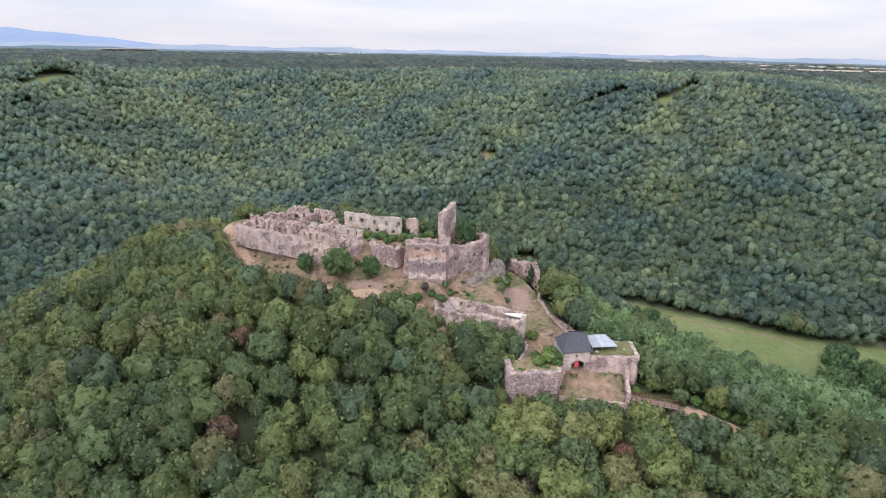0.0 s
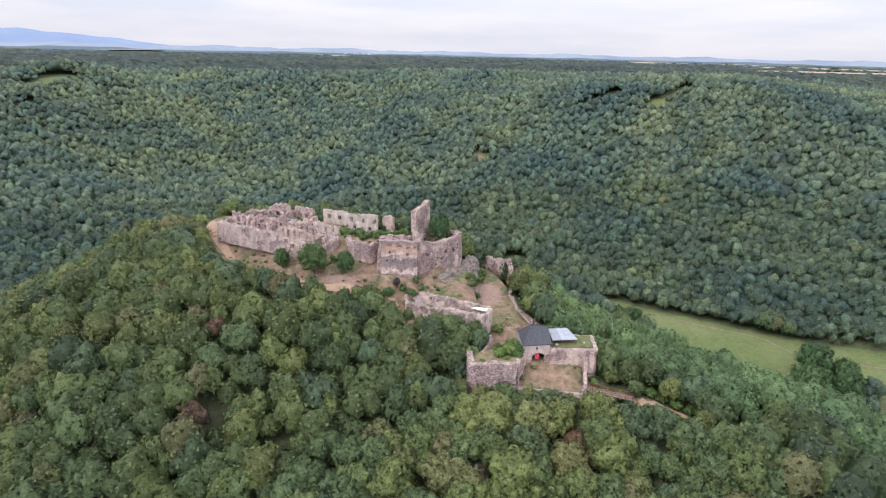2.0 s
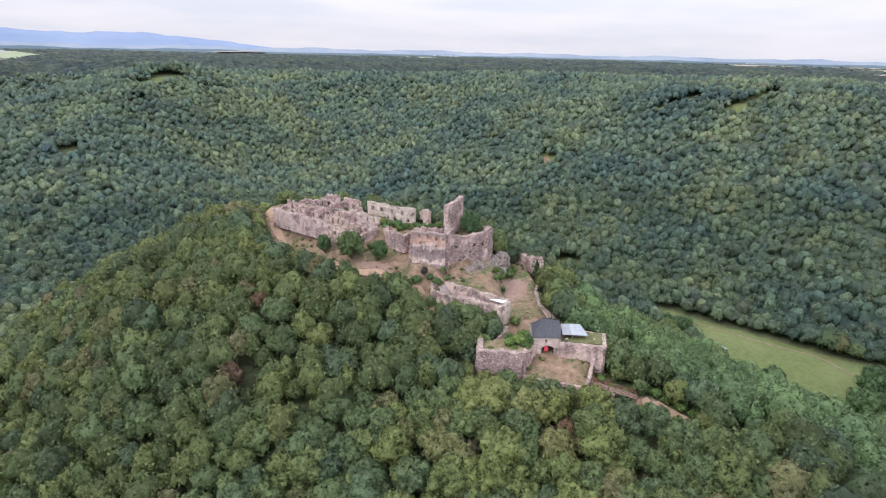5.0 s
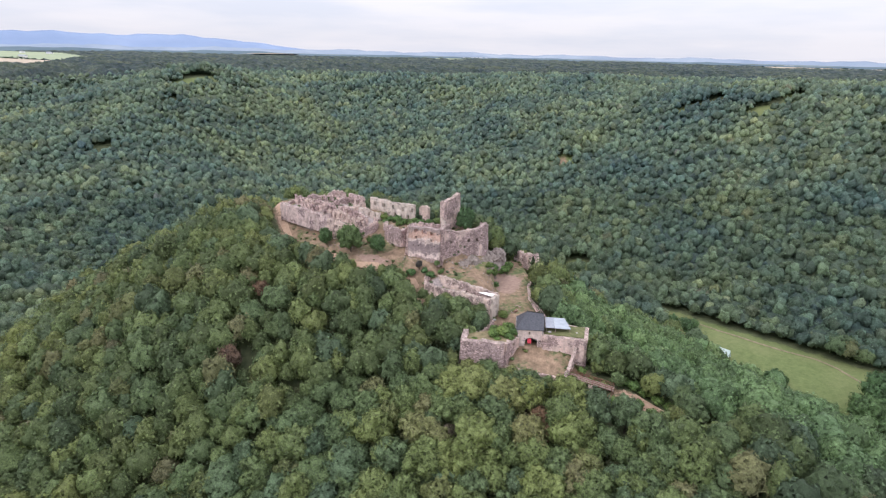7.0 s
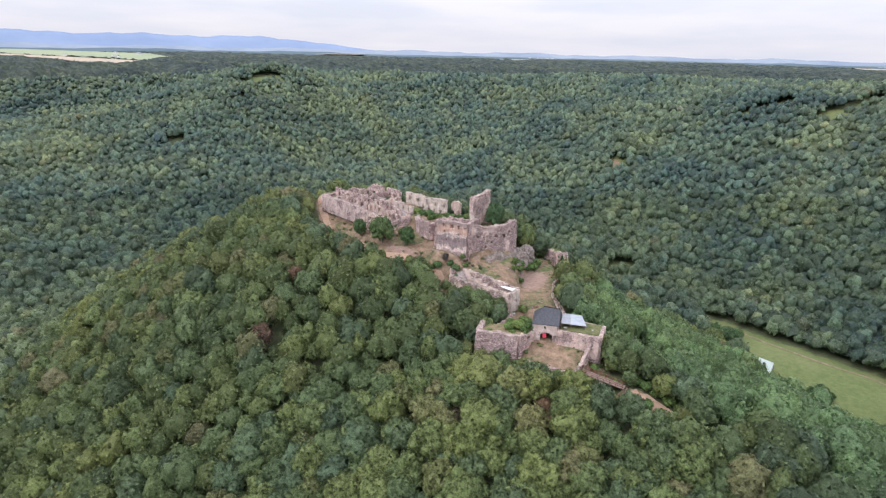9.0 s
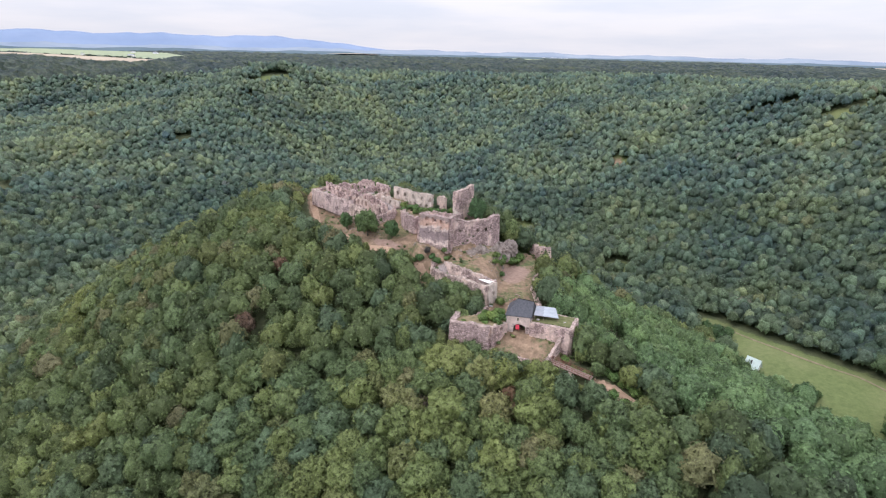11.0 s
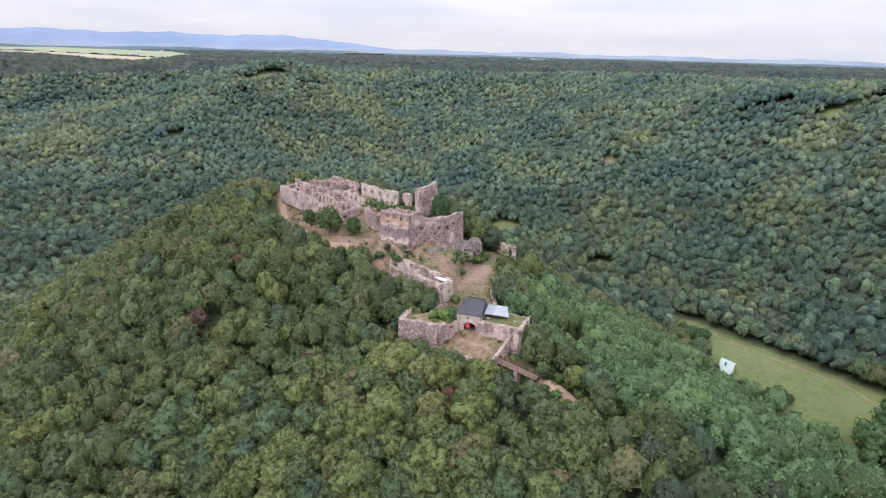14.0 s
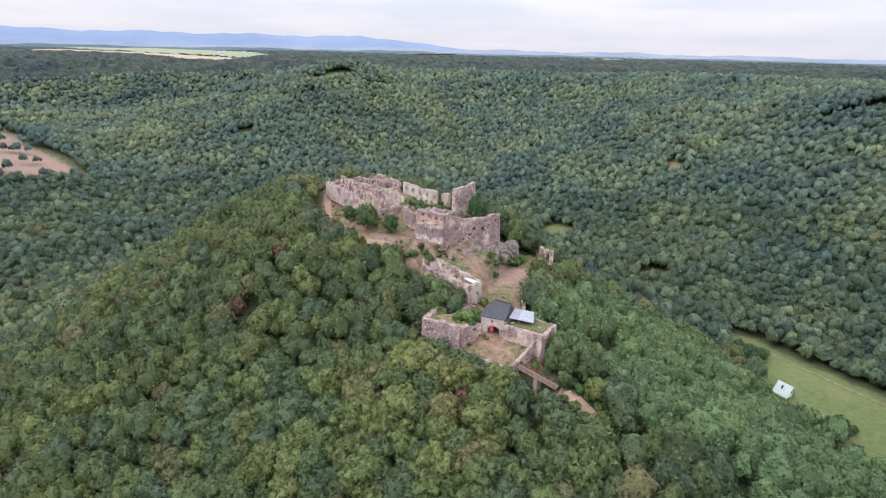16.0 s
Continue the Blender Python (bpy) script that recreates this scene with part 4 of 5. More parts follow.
    return mesh_of(name, verts, faces, mat)


def ruin(name, pts, thick, mat, label, category="wall", parent=None, **kw):
    me = ruin_mesh(name, pts, thick, mat, **kw)
    if parent:
        me.transform(Matrix.Translation(-origin_of(parent)))
        return part(name, me, mat, parent, label)
    at = Vector((pts[0][0], pts[0][1], pts[0][2]))
    me.transform(Matrix.Translation(-at))
    ob = new(name, me)
    ob.location = at
    return tagged(ob, label, category)


def windows(first, step, count, height, width, tall):
    return [(first + step * k, height, width, tall) for k in range(count)]


def build_upper_castle():
    # curtain wall of the palace, facing the ring path
    ruin("curtain_wall", [(-70, 176, 34.8, 41.4), (-56, 169.5, 34.8, 41.6), (-43.2, 163.2, 34.6, 42.6)], 1.8, CURTAIN, "long grey rubble curtain wall with a broken crest", seed=1, ragged=0.9,
         openings=[(7, 3.2, 0.5, 0.6), (15, 3.0, 0.5, 0.6), (22, 2.2, 0.5, 0.6)], batter=0.03)
    ruin("end_wall", [(-70, 176, 35, 41.4), (-69, 182, 36, 41.0), (-62, 190.5, 36, 42.2)], 1.5, STONE, "ruined end wall of the palace", seed=2, ragged=1.2)
    ruin("projecting_wall", [(-43.2, 162.6, 33.5, 41.4), (-38, 160.2, 31.5, 41.6), (-32, 158.6, 31.5, 40.6)], 1.6, PLASTERED, "pale plastered wall of a projecting bay with narrow slots", seed=3, ragged=1.2,
         openings=[(2.0, 4.6, 0.6, 1.4), (5.2, 6.4, 0.9, 1.5), (8.5, 5.6, 0.6, 1.3)], batter=0.05)
    ruin("projecting_return", [(-32, 158.6, 32, 40.2), (-28, 165, 34, 39.0), (-25, 170, 36, 39.5)], 1.3, STONE, "crumbling return wall of the projecting bay", seed=4, ragged=2.0)
    ruin("inner_wall", [(-67, 182, 37, 42.9), (-52, 177.0, 37, 43.5), (-40, 172.0, 37, 43.0), (-30, 168.5, 37, 41.2)], 1.1, STONE, "broken inner palace wall with a row of window holes", seed=5, ragged=1.5,
         openings=windows(2.6, 2.7, 13, 3.2, 1.1, 2.3), cell=0.36)
    ruin("chamber_wall", [(-46.5, 169.8, 36.5, 42.6), (-38, 166.2, 36.5, 42.6), (-29, 163.8, 35.5, 41.2)], 1.0, PLASTERED, "jagged chamber wall with tall window gaps", seed=16, ragged=1.5, openings=windows(1.9, 2.5, 7, 3.2, 1.0, 2.4), cell=0.36)
    ruin("chamber_wall", [(-60, 176.2, 36.5, 42.6), (-50, 171.8, 36.5, 43.0)], 0.9, STONE, "jagged chamber wall with tall window gaps", seed=17, ragged=1.6, openings=windows(1.6, 2.4, 4, 3.2, 0.9, 2.2), cell=0.36)
    ruin("chamber_wall", [(-36, 176.0, 37, 42.8), (-26, 172.8, 37, 41.8)], 0.9, PALE, "bright lime-plastered chamber wall", seed=18, ragged=1.1, openings=windows(2.0, 3.0, 3, 2.4, 0.9, 1.8), cell=0.36)
    for k in range(4):
        x, y = -62 + 6.2 * k, 178.2 - 2.4 * k
        ruin("cross_wall", [(x, y, 36.5, 42.4), (x + 1.5, y + 5.0, 36.5, 41.4)], 0.9, (STONE, PLASTERED)[k % 2], "ruined cross wall between palace rooms", seed=80 + k, ragged=1.6)
    ruin("cross_wall", [(-52, 176.5, 37, 42.6), (-49, 184, 37, 42.6), (-47, 191, 37, 42.6)], 1.0, STONE, "ruined cross wall between palace rooms", seed=6, ragged=1.4)
    ruin("cross_wall", [(-40, 171.5, 37, 42.2), (-37, 184.5, 37, 42.4)], 1.0, PLASTERED, "ruined cross wall between palace rooms", seed=7, ragged=1.5)
    ruin("north_wall", [(-62, 190.5, 36.5, 42.3), (-56, 193.2, 36.5, 42.4), (-55, 193.4, 36.5, 43.4), (-49.3, 194, 36.5, 43.6)], 1.3, STONE, "outer palace wall with window holes and a broken gable", seed=8, ragged=1.2,
         openings=windows(2.5, 3.0, 4, 2.6, 1.1, 2.0))
    ruin("north_wall", [(-46.4, 191.6, 36.5, 43.6), (-38.8, 188.6, 36.5, 43.8)], 1.3, STONE, "outer palace wall with window holes and a broken gable", seed=9, ragged=0.7, openings=windows(2.0, 2.8, 3, 2.6, 1.1, 2.0))
    ruin("pale_wall", [(-46, 180, 37.5, 41.0), (-37, 180.5, 37.5, 41.2), (-29, 176, 37.8, 40.6), (-24, 174.5, 38, 39.6)], 0.9, PALE, "low inner wall with bright lime plaster", seed=10, ragged=0.9)
    ruin("window_wall", [(-34, 184.2, 38, 44.9), (-24, 180.4, 38, 44.7), (-13.3, 177.2, 38, 44.9)], 1.2, PALE, "upright palace wall with a row of four tall windows", seed=11, ragged=0.55,
         openings=windows(2.6, 4.6, 5, 3.7, 1.25, 1.9) + windows(10.0, 3.0, 4, 1.0, 1.2, 1.2))
    ruin("wall_stub", [(-11.5, 178.6, 38, 44.2), (-9.6, 178.0, 38, 45.0), (-7.6, 177.2, 38, 43.8)], 1.3, PLASTERED, "lone stub of palace wall with a rounded top", seed=12, ragged=0.4, openings=[(0.7, 0.6, 1.0, 2.2)])
    ruin("wall_stump", [(-27, 168, 36, 40.2), (-25.6, 167.2, 36, 40.6)], 0.9, STONE, "narrow upright stump of masonry", seed=13, ragged=0.7)
    ruin("wall_stump", [(-23, 167.4, 36, 39.6), (-22, 167, 36, 39.9)], 0.9, STONE, "narrow upright stump of masonry", seed=14, ragged=0.7)
    r = np.random.default_rng(21)
    done = 0
    while done < 16:
        x, y = r.uniform(-68, -26), r.uniform(160, 192)
        if not inside(np.array([x]), np.array([y]), PALACE)[0]:
            continue
        a, l, h = r.uniform(-0.5, 2.1), r.uniform(0.7, 2.6), r.uniform(0.9, 2.7)
        z = land_at(x, y) - 0.6
        ruin("wall_stump", [(x, y, z, z + 0.6 + h), (x + l * math.cos(a), y + l * math.sin(a), z, z + 0.6 + h * r.uniform(0.4, 1.0))], r.uniform(0.7, 1.1), (STONE, PLASTERED, STONE, PALE, STONE_GREY)[done % 5],
             "jagged stump of masonry in the palace ruins", seed=100 + done, ragged=0.9)
        done += 1
    small = thing("small_bastion", (-17, 162, 34), "squat grey rubble bastion with a broken top", "bastion")
    ruin("wall", [(-22.5, 170, 34.5, 39.8), (-21, 164.4, 33.6, 40.2), (-18.4, 162.2, 33.4, 41.0), (-14, 160.4, 33.2, 40.2), (-11.5, 163.5, 34, 39.4)], 1.3, STONE_GREY, "", parent=small, seed=15, ragged=0.7)


build_upper_castle()


def build_main_block():
    keep = thing("residential_block", (-4, 160, 32), "tall ruined block with plaster patches and a row of broken windows", "building")
    ruin("front_wall", [(-9.6, 156.6, 29.6, 43.1), (-3, 156.0, 29.4, 43.4), (2.2, 155.6, 29.4, 43.0)], 1.5, BLOCK_FRONT, "plaster-patched front wall with broken windows", parent=keep, seed=20, ragged=0.5,
         openings=[(2.9, 11.4, 1.3, 1.6), (5.9, 11.4, 1.8, 1.7), (9.0, 11.4, 1.3, 1.4), (3.0, 9.2, 0.7, 0.9), (6.4, 7.9, 0.45, 0.5), (8.8, 8.9, 0.8, 0.8)], batter=0.06)
    ruin("side_wall", [(-10.2, 165, 31, 42.0), (-9.6, 156.6, 29.6, 43.1)], 1.4, STONE, "", parent=keep, seed=21, ragged=0.9, batter=0.10)
    ruin("side_wall", [(2.2, 155.4, 29.4, 43.0), (3.0, 166, 31, 42.4)], 1.4, STONE_GREY, "", parent=keep, seed=22, ragged=0.7)
    ruin("rear_wall", [(2.6, 166, 36, 42.0), (-10.2, 165, 36, 41.8)], 1.3, STONE, "", parent=keep, seed=23, ragged=1.2)
    tower = thing("tower_remnant", (2.5, 170, 38), "tall jagged remnant of a tower wall", "tower")
    ruin("wall", [(0.2, 165.8, 38, 49.8), (1.6, 168.8, 38, 50.6), (4.6, 174.2, 38, 51.8)], 1.7, STONE, "", parent=tower, seed=24, ragged=0.5, openings=[(5.5, 8.6, 0.6, 0.8), (4.0, 5.0, 0.5, 0.7)])
    ruin("broken_return", [(4.6, 174.2, 38, 43.5), (7.4, 173.0, 38, 41.0)], 1.2, STONE, "", parent=tower, seed=25, ragged=1.2)
    ruin("broken_return", [(0.2, 165.8, 38, 44.5), (2.2, 164.6, 38, 42.4)], 1.2, PALE, "", parent=tower, seed=26, ragged=0.8)
    bast = thing("round_bastion", (10, 166, 31), "rounded grey rubble bastion with window holes under the crest", "bastion")
    pts = [(2.4, 158.8, 30, 42.0), (6.5, 160.4, 29.6, 41.6), (10.3, 162.2, 28.6, 41.5), (13.4, 164.8, 28.0, 41.8), (15.4, 168.2, 29.4, 42.2), (15.9, 171.6, 30, 41.6), (14.8, 175.0, 31, 40.6), (11.5, 177.5, 32, 40.2)]
    ruin("wall", pts, 1.6, STONE_GREY, "", parent=bast, seed=27, ragged=0.55, openings=[(2.6, 7.2, 0.8, 0.9), (9.0, 8.6, 0.9, 1.3), (12.2, 9.0, 0.9, 1.3), (14.6, 9.4, 0.9, 1.3), (17.6, 9.6, 0.9, 1.2)], batter=0.05)


build_main_block()


def build_low_range():
    low = thing("lower_range", (12, 141, 22), "ruined lower building of rubble with gun ports and broken plaster", "building")
    ruin("front_wall", [(-0.8, 146.2, 23, 27.2), (3.2, 143.9, 22, 26.6), (12, 140.2, 21.5, 27.4), (23.4, 135.8, 20.4, 28.0)], 1.3, PALE_RUBBLE, "rubble front wall with gun ports", parent=low, seed=30, ragged=0.8,
         openings=[(15.0, 2.6, 1.3, 0.8), (18.6, 3.0, 1.3, 0.8), (23.2, 4.0, 1.4, 0.8), (7.0, 2.4, 0.8, 0.7)], batter=0.04)
    ruin("rear_wall", [(3.4, 148.8, 25, 28.8), (12, 145.0, 24, 28.8), (21, 141.2, 22, 28.8), (25.0, 139.4, 21.2, 28.6)], 1.1, PALE_RUBBLE, "broken rear wall", parent=low, seed=31, ragged=0.7,
         openings=windows(4.0, 2.6, 6, 2.6, 0.7, 0.6))
    ruin("end_wall", [(23.6, 135.6, 20.4, 28.2), (25.2, 139.6, 20.8, 28.4)], 1.1, PALE, "end wall with a window hole", parent=low, seed=32, ragged=0.4, openings=[(2.4, 3.2, 1.2, 1.6)])
    ruin("end_wall", [(-0.8, 146.2, 23.5, 29.0), (1.2, 149.0, 24.5, 27.2)], 1.3, STONE, "", parent=low, seed=33, ragged=1.4)
    ruin("cross_wall", [(12.0, 140.4, 21.5, 26.6), (14.0, 144.4, 23, 27.6)], 0.9, STONE, "", parent=low, seed=34, ragged=0.9)
    bm = bmesh.new()
    slab(bm, [(19.0, 139.2, 28.25), (23.5, 136.9, 28.4), (24.4, 138.7, 28.55), (20.8, 139.6, 28.35)], 0.12)
    bmesh.ops.subdivide_edges(bm, edges=bm.edges, cuts=4, use_grid_fill=True)
    for v in bm.verts:
        v.co.z += 0.10 * noise.noise(v.co * 0.9)
    sheet = thing("protective_sheet", (21, 138.5, 28.3), "white protective sheet laid over a wall crest", "sheet")
    part("sheet", bm, WHITE, sheet)
    ruin("wall_remains", [(19.6, 122.0, 20.0, 22.4), (22.5, 126, 20.0, 22.2), (25.2, 131, 20.5, 22.8)], 0.9, STONE, "low pale remains of a wall", seed=35, ragged=1.0)


build_low_range()


def build_gate_ward():
    ward = thing("gate_ward_wall", (25, 116, 14), "grey rubble wall of the outer ward, turf on its crest", "wall")
    ruin("wall", [(18.2, 121.5, 15, 24.2), (18.6, 115.0, 13.0, 24.3), (24.5, 115.3, 13.0, 24.5), (30.4, 115.4, 13.5, 24.8)], 1.6, STONE_GREY, "", parent=ward, seed=40, ragged=0.4, batter=0.05)
    ruin("wall", [(30.4, 115.4, 13.5, 24.7), (31.5, 118.8, 16.4, 23.6), (33.6, 122.4, 16.8, 23.6)], 1.2, STONE, "", parent=ward, seed=41, ragged=0.6,
         openings=[(2.2, 4.6, 0.9, 1.0), (5.2, 5.0, 1.0, 1.0)])
    bm = bmesh.new()
    slab(bm, [(19.2, 116.0, 23.9), (30.2, 116.2, 24.1), (33.2, 123.6, 23.2), (32.0, 127, 22.2), (24, 126, 22.0), (19.2, 121.5, 22.8)], 4.0)
    bmesh.ops.subdivide_edges(bm, edges=bm.edges, cuts=3, use_grid_fill=True)
    part("turf_fill", bm, DRY_TURF, ward, "dry trodden turf behind the wall")
    wing = thing("gate_bastion", (46.5, 126, 17), "square rubble bastion with a flat turf roof", "bastion")
    ruin("front_wall", [(40.6, 123.6, 16.2, 24.3), (52.8, 122.8, 14.5, 24.9)], 1.3, STONE, "", parent=wing, seed=42, ragged=0.2, batter=0.03)
    ruin("side_wall", [(52.8, 122.8, 14.5, 24.9), (53.4, 130.5, 14, 24.8)], 1.3, STONE, "", parent=wing, seed=43, ragged=0.2, batter=0.03)
    ruin("side_wall", [(40.8, 131.5, 17.0, 24.3), (40.6, 123.6, 16.2, 24.3)], 1.1, STONE, "", parent=wing, seed=44, ragged=0.2)
    ruin("rear_wall", [(53.4, 130.5, 14.0, 24.6), (40.8, 131.5, 17, 24.4)], 1.1, STONE, "", parent=wing, seed=45, ragged=0.2)
    bm = bmesh.new()
    slab(bm, [(41.0, 124.2, 24.35), (52.4, 123.4, 24.9), (52.9, 130.1, 24.8), (41.2, 131.0, 24.5)], 0.8)
    bmesh.ops.subdivide_edges(bm, edges=bm.edges, cuts=9, use_grid_fill=True)
    for v in bm.verts:
        v.co.z += 0.16 * noise.noise(v.co * 0.7)
    part("turf_roof", bm, TURF, wing, "flat roof grown over with turf")
    shed = thing("sheet_roof_shelter", (45, 128, 25), "low shelter with pale translucent roof sheets on the turf", "shelter")
    bm = bmesh.new()
    slab(bm, [(44.0, 125.3, 26.0), (48.6, 126.0, 25.85), (46.6, 131.6, 26.35), (43.2, 131.0, 26.5)], 0.08)
    part("pale_sheet", bm, SHEET, shed, "pale shiny roof sheet")
    bm = bmesh.new()
    slab(bm, [(41.3, 124.9, 26.05), (43.97, 125.3, 26.0), (43.17, 131.0, 26.5), (40.9, 130.4, 26.6)], 0.08)
    part("grey_sheet", bm, SHEET_GREY, shed, "dull grey roof sheet")
    for p in ((41.5, 125.2), (44.2, 125.6), (48.3, 126.2), (46.5, 131.2), (41.2, 130.2)):
        bm = bmesh.new()
        beam(bm, (p[0], p[1], 24.3), (p[0], p[1], 25.92), 0.14, 0.14)
        part("post", bm, WOOD, shed)
    bm = bmesh.new()
    beam(bm, (41.4, 125.2, 25.85), (48.4, 126.15, 25.7), 0.12, 0.18)
    part("beam", bm, WOOD, shed)
    bm = bmesh.new()
    beam(bm, (45.7, 125.6, 25.93), (44.7, 131.2, 26.46), 0.1, 0.1)
    part("batten", bm, SHEET, shed)


build_gate_ward()


def build_gatehouse():
    g = thing("gatehouse", (37, 127, 17.4), "small rendered gatehouse with a dark hipped roof", "building")
    front = [(33.5, 123.2, 16.8, 25.6), (40.4, 124.0, 16.8, 25.6)]
    arch = [(3.8, 0.0, 3.6, 5.3), (3.8, 5.3, 3.0, 0.4), (3.8, 5.7, 1.8, 0.35), (3.3, 7.2, 0.8, 0.8)]
    facade = ruin("front_wall", front, 1.0, GATE_RENDER, "grey rendered front wall with the gateway", parent=g, ragged=0.0, rough=0.03, openings=arch, seed=50, cell=0.3)
    ruin("side_wall", [(32.6, 130.2, 17, 25.6), (33.5, 123.2, 16.8, 25.6)], 0.8, RENDER_GREY, "", parent=g, ragged=0.0, rough=0.03, openings=[(4.4, 5.8, 0.8, 1.0)], seed=51, cell=0.4)
    ruin("side_wall", [(40.2, 124.0, 17, 25.6), (40.2, 130.4, 17, 25.6)], 0.8, RENDER_GREY, "", parent=g, ragged=0.0, rough=0.03, seed=52, cell=0.5)
    ruin("rear_wall", [(40.2, 130.6, 17, 25.6), (32.6, 130.2, 17, 25.6)], 0.8, RENDER_GREY, "", parent=g, ragged=0.0, rough=0.03, seed=53, cell=0.4, openings=[(3.8, 0, 3.0, 5.6)])
    # roof planes to a short ridge towards the rear
    e = [(33.0, 122.5, 25.5), (40.9, 123.4, 25.7), (40.9, 131.0, 25.7), (32.1, 130.8, 25.5)]
    r0, r1 = (35.4, 128.2, 29.0), (40.3, 128.6, 28.7)
    for pts in ((e[0], e[1], r1, r0), (e[3], e[0], r0), (e[2], e[3], r0, r1), (e[1], e[2], r1)):
        bm = bmesh.new()
        slab(bm, list(pts), 0.16)
        part("roof_plane", bm, SLATE, g, "dark slate roof plane")
    bm = bmesh.new()
    beam(bm, (35.3, 128.2, 29.04), (40.4, 128.6, 28.74), 0.26, 0.14)
    part("ridge_cap", bm, DARK, g)
    bm = bmesh.new()
    box(bm, (35.6, 126.2, 19.9), (38.5, 126.4, 22.6), 6)
    part("gate_leaf", bm, DARK, facade, "dark gate in the shadow of the passage")
    flag = thing("red_banner", (36.9, 123.0, 20.4), "red cloth banner hung over the gateway", "banner")
    bm = bmesh.new()
    bmesh.ops.create_grid(bm, x_segments=8, y_segments=12, size=0.5)
    for v in bm.verts:
        u, h = v.co.x, v.co.y
        w = 1.15 - 0.9 * max(0.0, abs(h) - 0.2)
        v.co = Vector((36.95 + u * w, 122.75 + 0.13 * u + 0.12 * math.sin(u * 11) * (0.6 - h), 22.1 + 1.6 * h))
    bmesh.ops.solidify(bm, geom=bm.faces, thickness=0.05)
    part("cloth", bm, CLOTH_RED, flag)
    bm = bmesh.new()
    beam(bm, (36.3, 122.75, 22.93), (37.6, 122.92, 22.93), 0.07, 0.07)
    part("rod", bm, DARK, flag)


build_gatehouse()


def build_bridge():
    ruin("yard_edge_wall", [(31.0, 114.4, 13.0, 18.0), (38, 113.2, 12.0, 17.9), (47.6, 112.2, 11.5, 17.9)], 0.8, STONE, "low retaining wall along the gate yard", seed=60, ragged=0.35)
    gate = thing("gate_wall", (49.3, 117, 14), "thin broken gate wall at the head of the bridge", "wall")
    ruin("wall", [(47.6, 112.2, 12, 18.6), (48.6, 114.0, 13, 19.6), (49.2, 117.4, 14, 20.4), (50.2, 122.4, 15, 22.6)], 0.9, STONE, "", parent=gate, seed=61, ragged=0.5, openings=[(3.6, 3.4, 2.4, 2.6)])
    b = thing("footbridge", (54, 114, 16), "timber footbridge with red-brown railings on a masonry pier", "bridge")
    a, z = Vector((48.6, 115.2, 17.5)), Vector((61.0, 112.2, 16.6))
    side = Vector((-(z - a).y, (z - a).x, 0)).normalized()
    for k in (-0.8, 0.8):
        bm = bmesh.new()
        beam(bm, a + side * k - Vector((0, 0, 0.2)), z + side * k - Vector((0, 0, 0.2)), 0.22, 0.3)
        part("girder", bm, WOOD_RED, b)
        for h in (0.55, 1.1):
            bm = bmesh.new()
            beam(bm, a + side * k * 1.3 + Vector((0, 0, h)), z + side * k * 1.3 + Vector((0, 0, h)), 0.09, 0.12)
            part("rail", bm, WOOD_RED, b)
    n = 50
    plank = bmesh.new()
    beam(plank, -side * 1.15, side * 1.15, 0.21, 0.06)
    pm = bpy.data.meshes.new("plank")
    plank.to_mesh(pm)
    plank.free()
    pm.materials.append(WOOD)
    for k in range(n):
        o = part("plank", pm, WOOD, b)
        o.location = a.lerp(z, (k + 0.5) / n) - b.location
    for k in range(8):
        for s in (-1.04, 1.04):
            bm = bmesh.new()
            p = a.lerp(z, (k + 0.3) / 7.6) + side * s
            beam(bm, p - Vector((0, 0, 0.3)), p + Vector((0, 0, 1.15)), 0.11, 0.11)
            part("rail_post", bm, WOOD_RED, b)
    p = a.lerp(z, 0.52)
    bm = bmesh.new()
    box(bm, (p.x - 0.6, p.y - 1.2, land_at(p.x, p.y) - 1), (p.x + 0.6, p.y + 1.2, p.z - 0.35), -13)
    bmesh.ops.bevel(bm, geom=bm.edges, offset=0.08, segments=1, affect="EDGES")
    part("pier", bm, STONE, b, "square masonry pier")
    bm = bmesh.new()
    beam(bm, a.lerp(z, 0.02) - Vector((0, 0, 2.6)) + side * 0.9, a.lerp(z, 0.22) - Vector((0, 0, 0.3)) + side * 0.9, 0.15, 0.15)
    part("brace", bm, WOOD_RED, b)
    bm = bmesh.new()
    beam(bm, a.lerp(z, 0.02) - Vector((0, 0, 2.6)) - side * 0.9, a.lerp(z, 0.22) - Vector((0, 0, 0.3)) - side * 0.9, 0.15, 0.15)
    part("brace", bm, WOOD_RED, b)


build_bridge()


def build_bailey_wall():
    w = thing("bailey_wall", (35, 160, 20), "long low rubble wall along the bailey, tallest at its far end", "wall")
    ruin("tall_end", [(26.0, 192.5, 20, 24.2), (28.2, 190.0, 20, 25.6), (31.5, 186.0, 20, 26.0), (35.2, 181.6, 19, 27.8), (36.0, 179.0, 18, 26.0)], 1.5, STONE, "tall broken end of the wall", parent=w, seed=70, ragged=1.5,
         openings=[(7.0, 2.4, 0.8, 1.6), (10.6, 2.4, 0.8, 1.8)])
    ruin("low_run", [(36.0, 179.0, 19, 24.0), (35.4, 172.0, 19.5, 22.6), (33.6, 163.0, 19.8, 22.4), (35.0, 152.0, 19.6, 22.2), (39.0, 144.0, 19, 22.2), (42.2, 134.5, 18.5, 22.6)], 1.0, STONE, "low run of the wall", parent=w, seed=71, ragged=0.4)


build_bailey_wall()


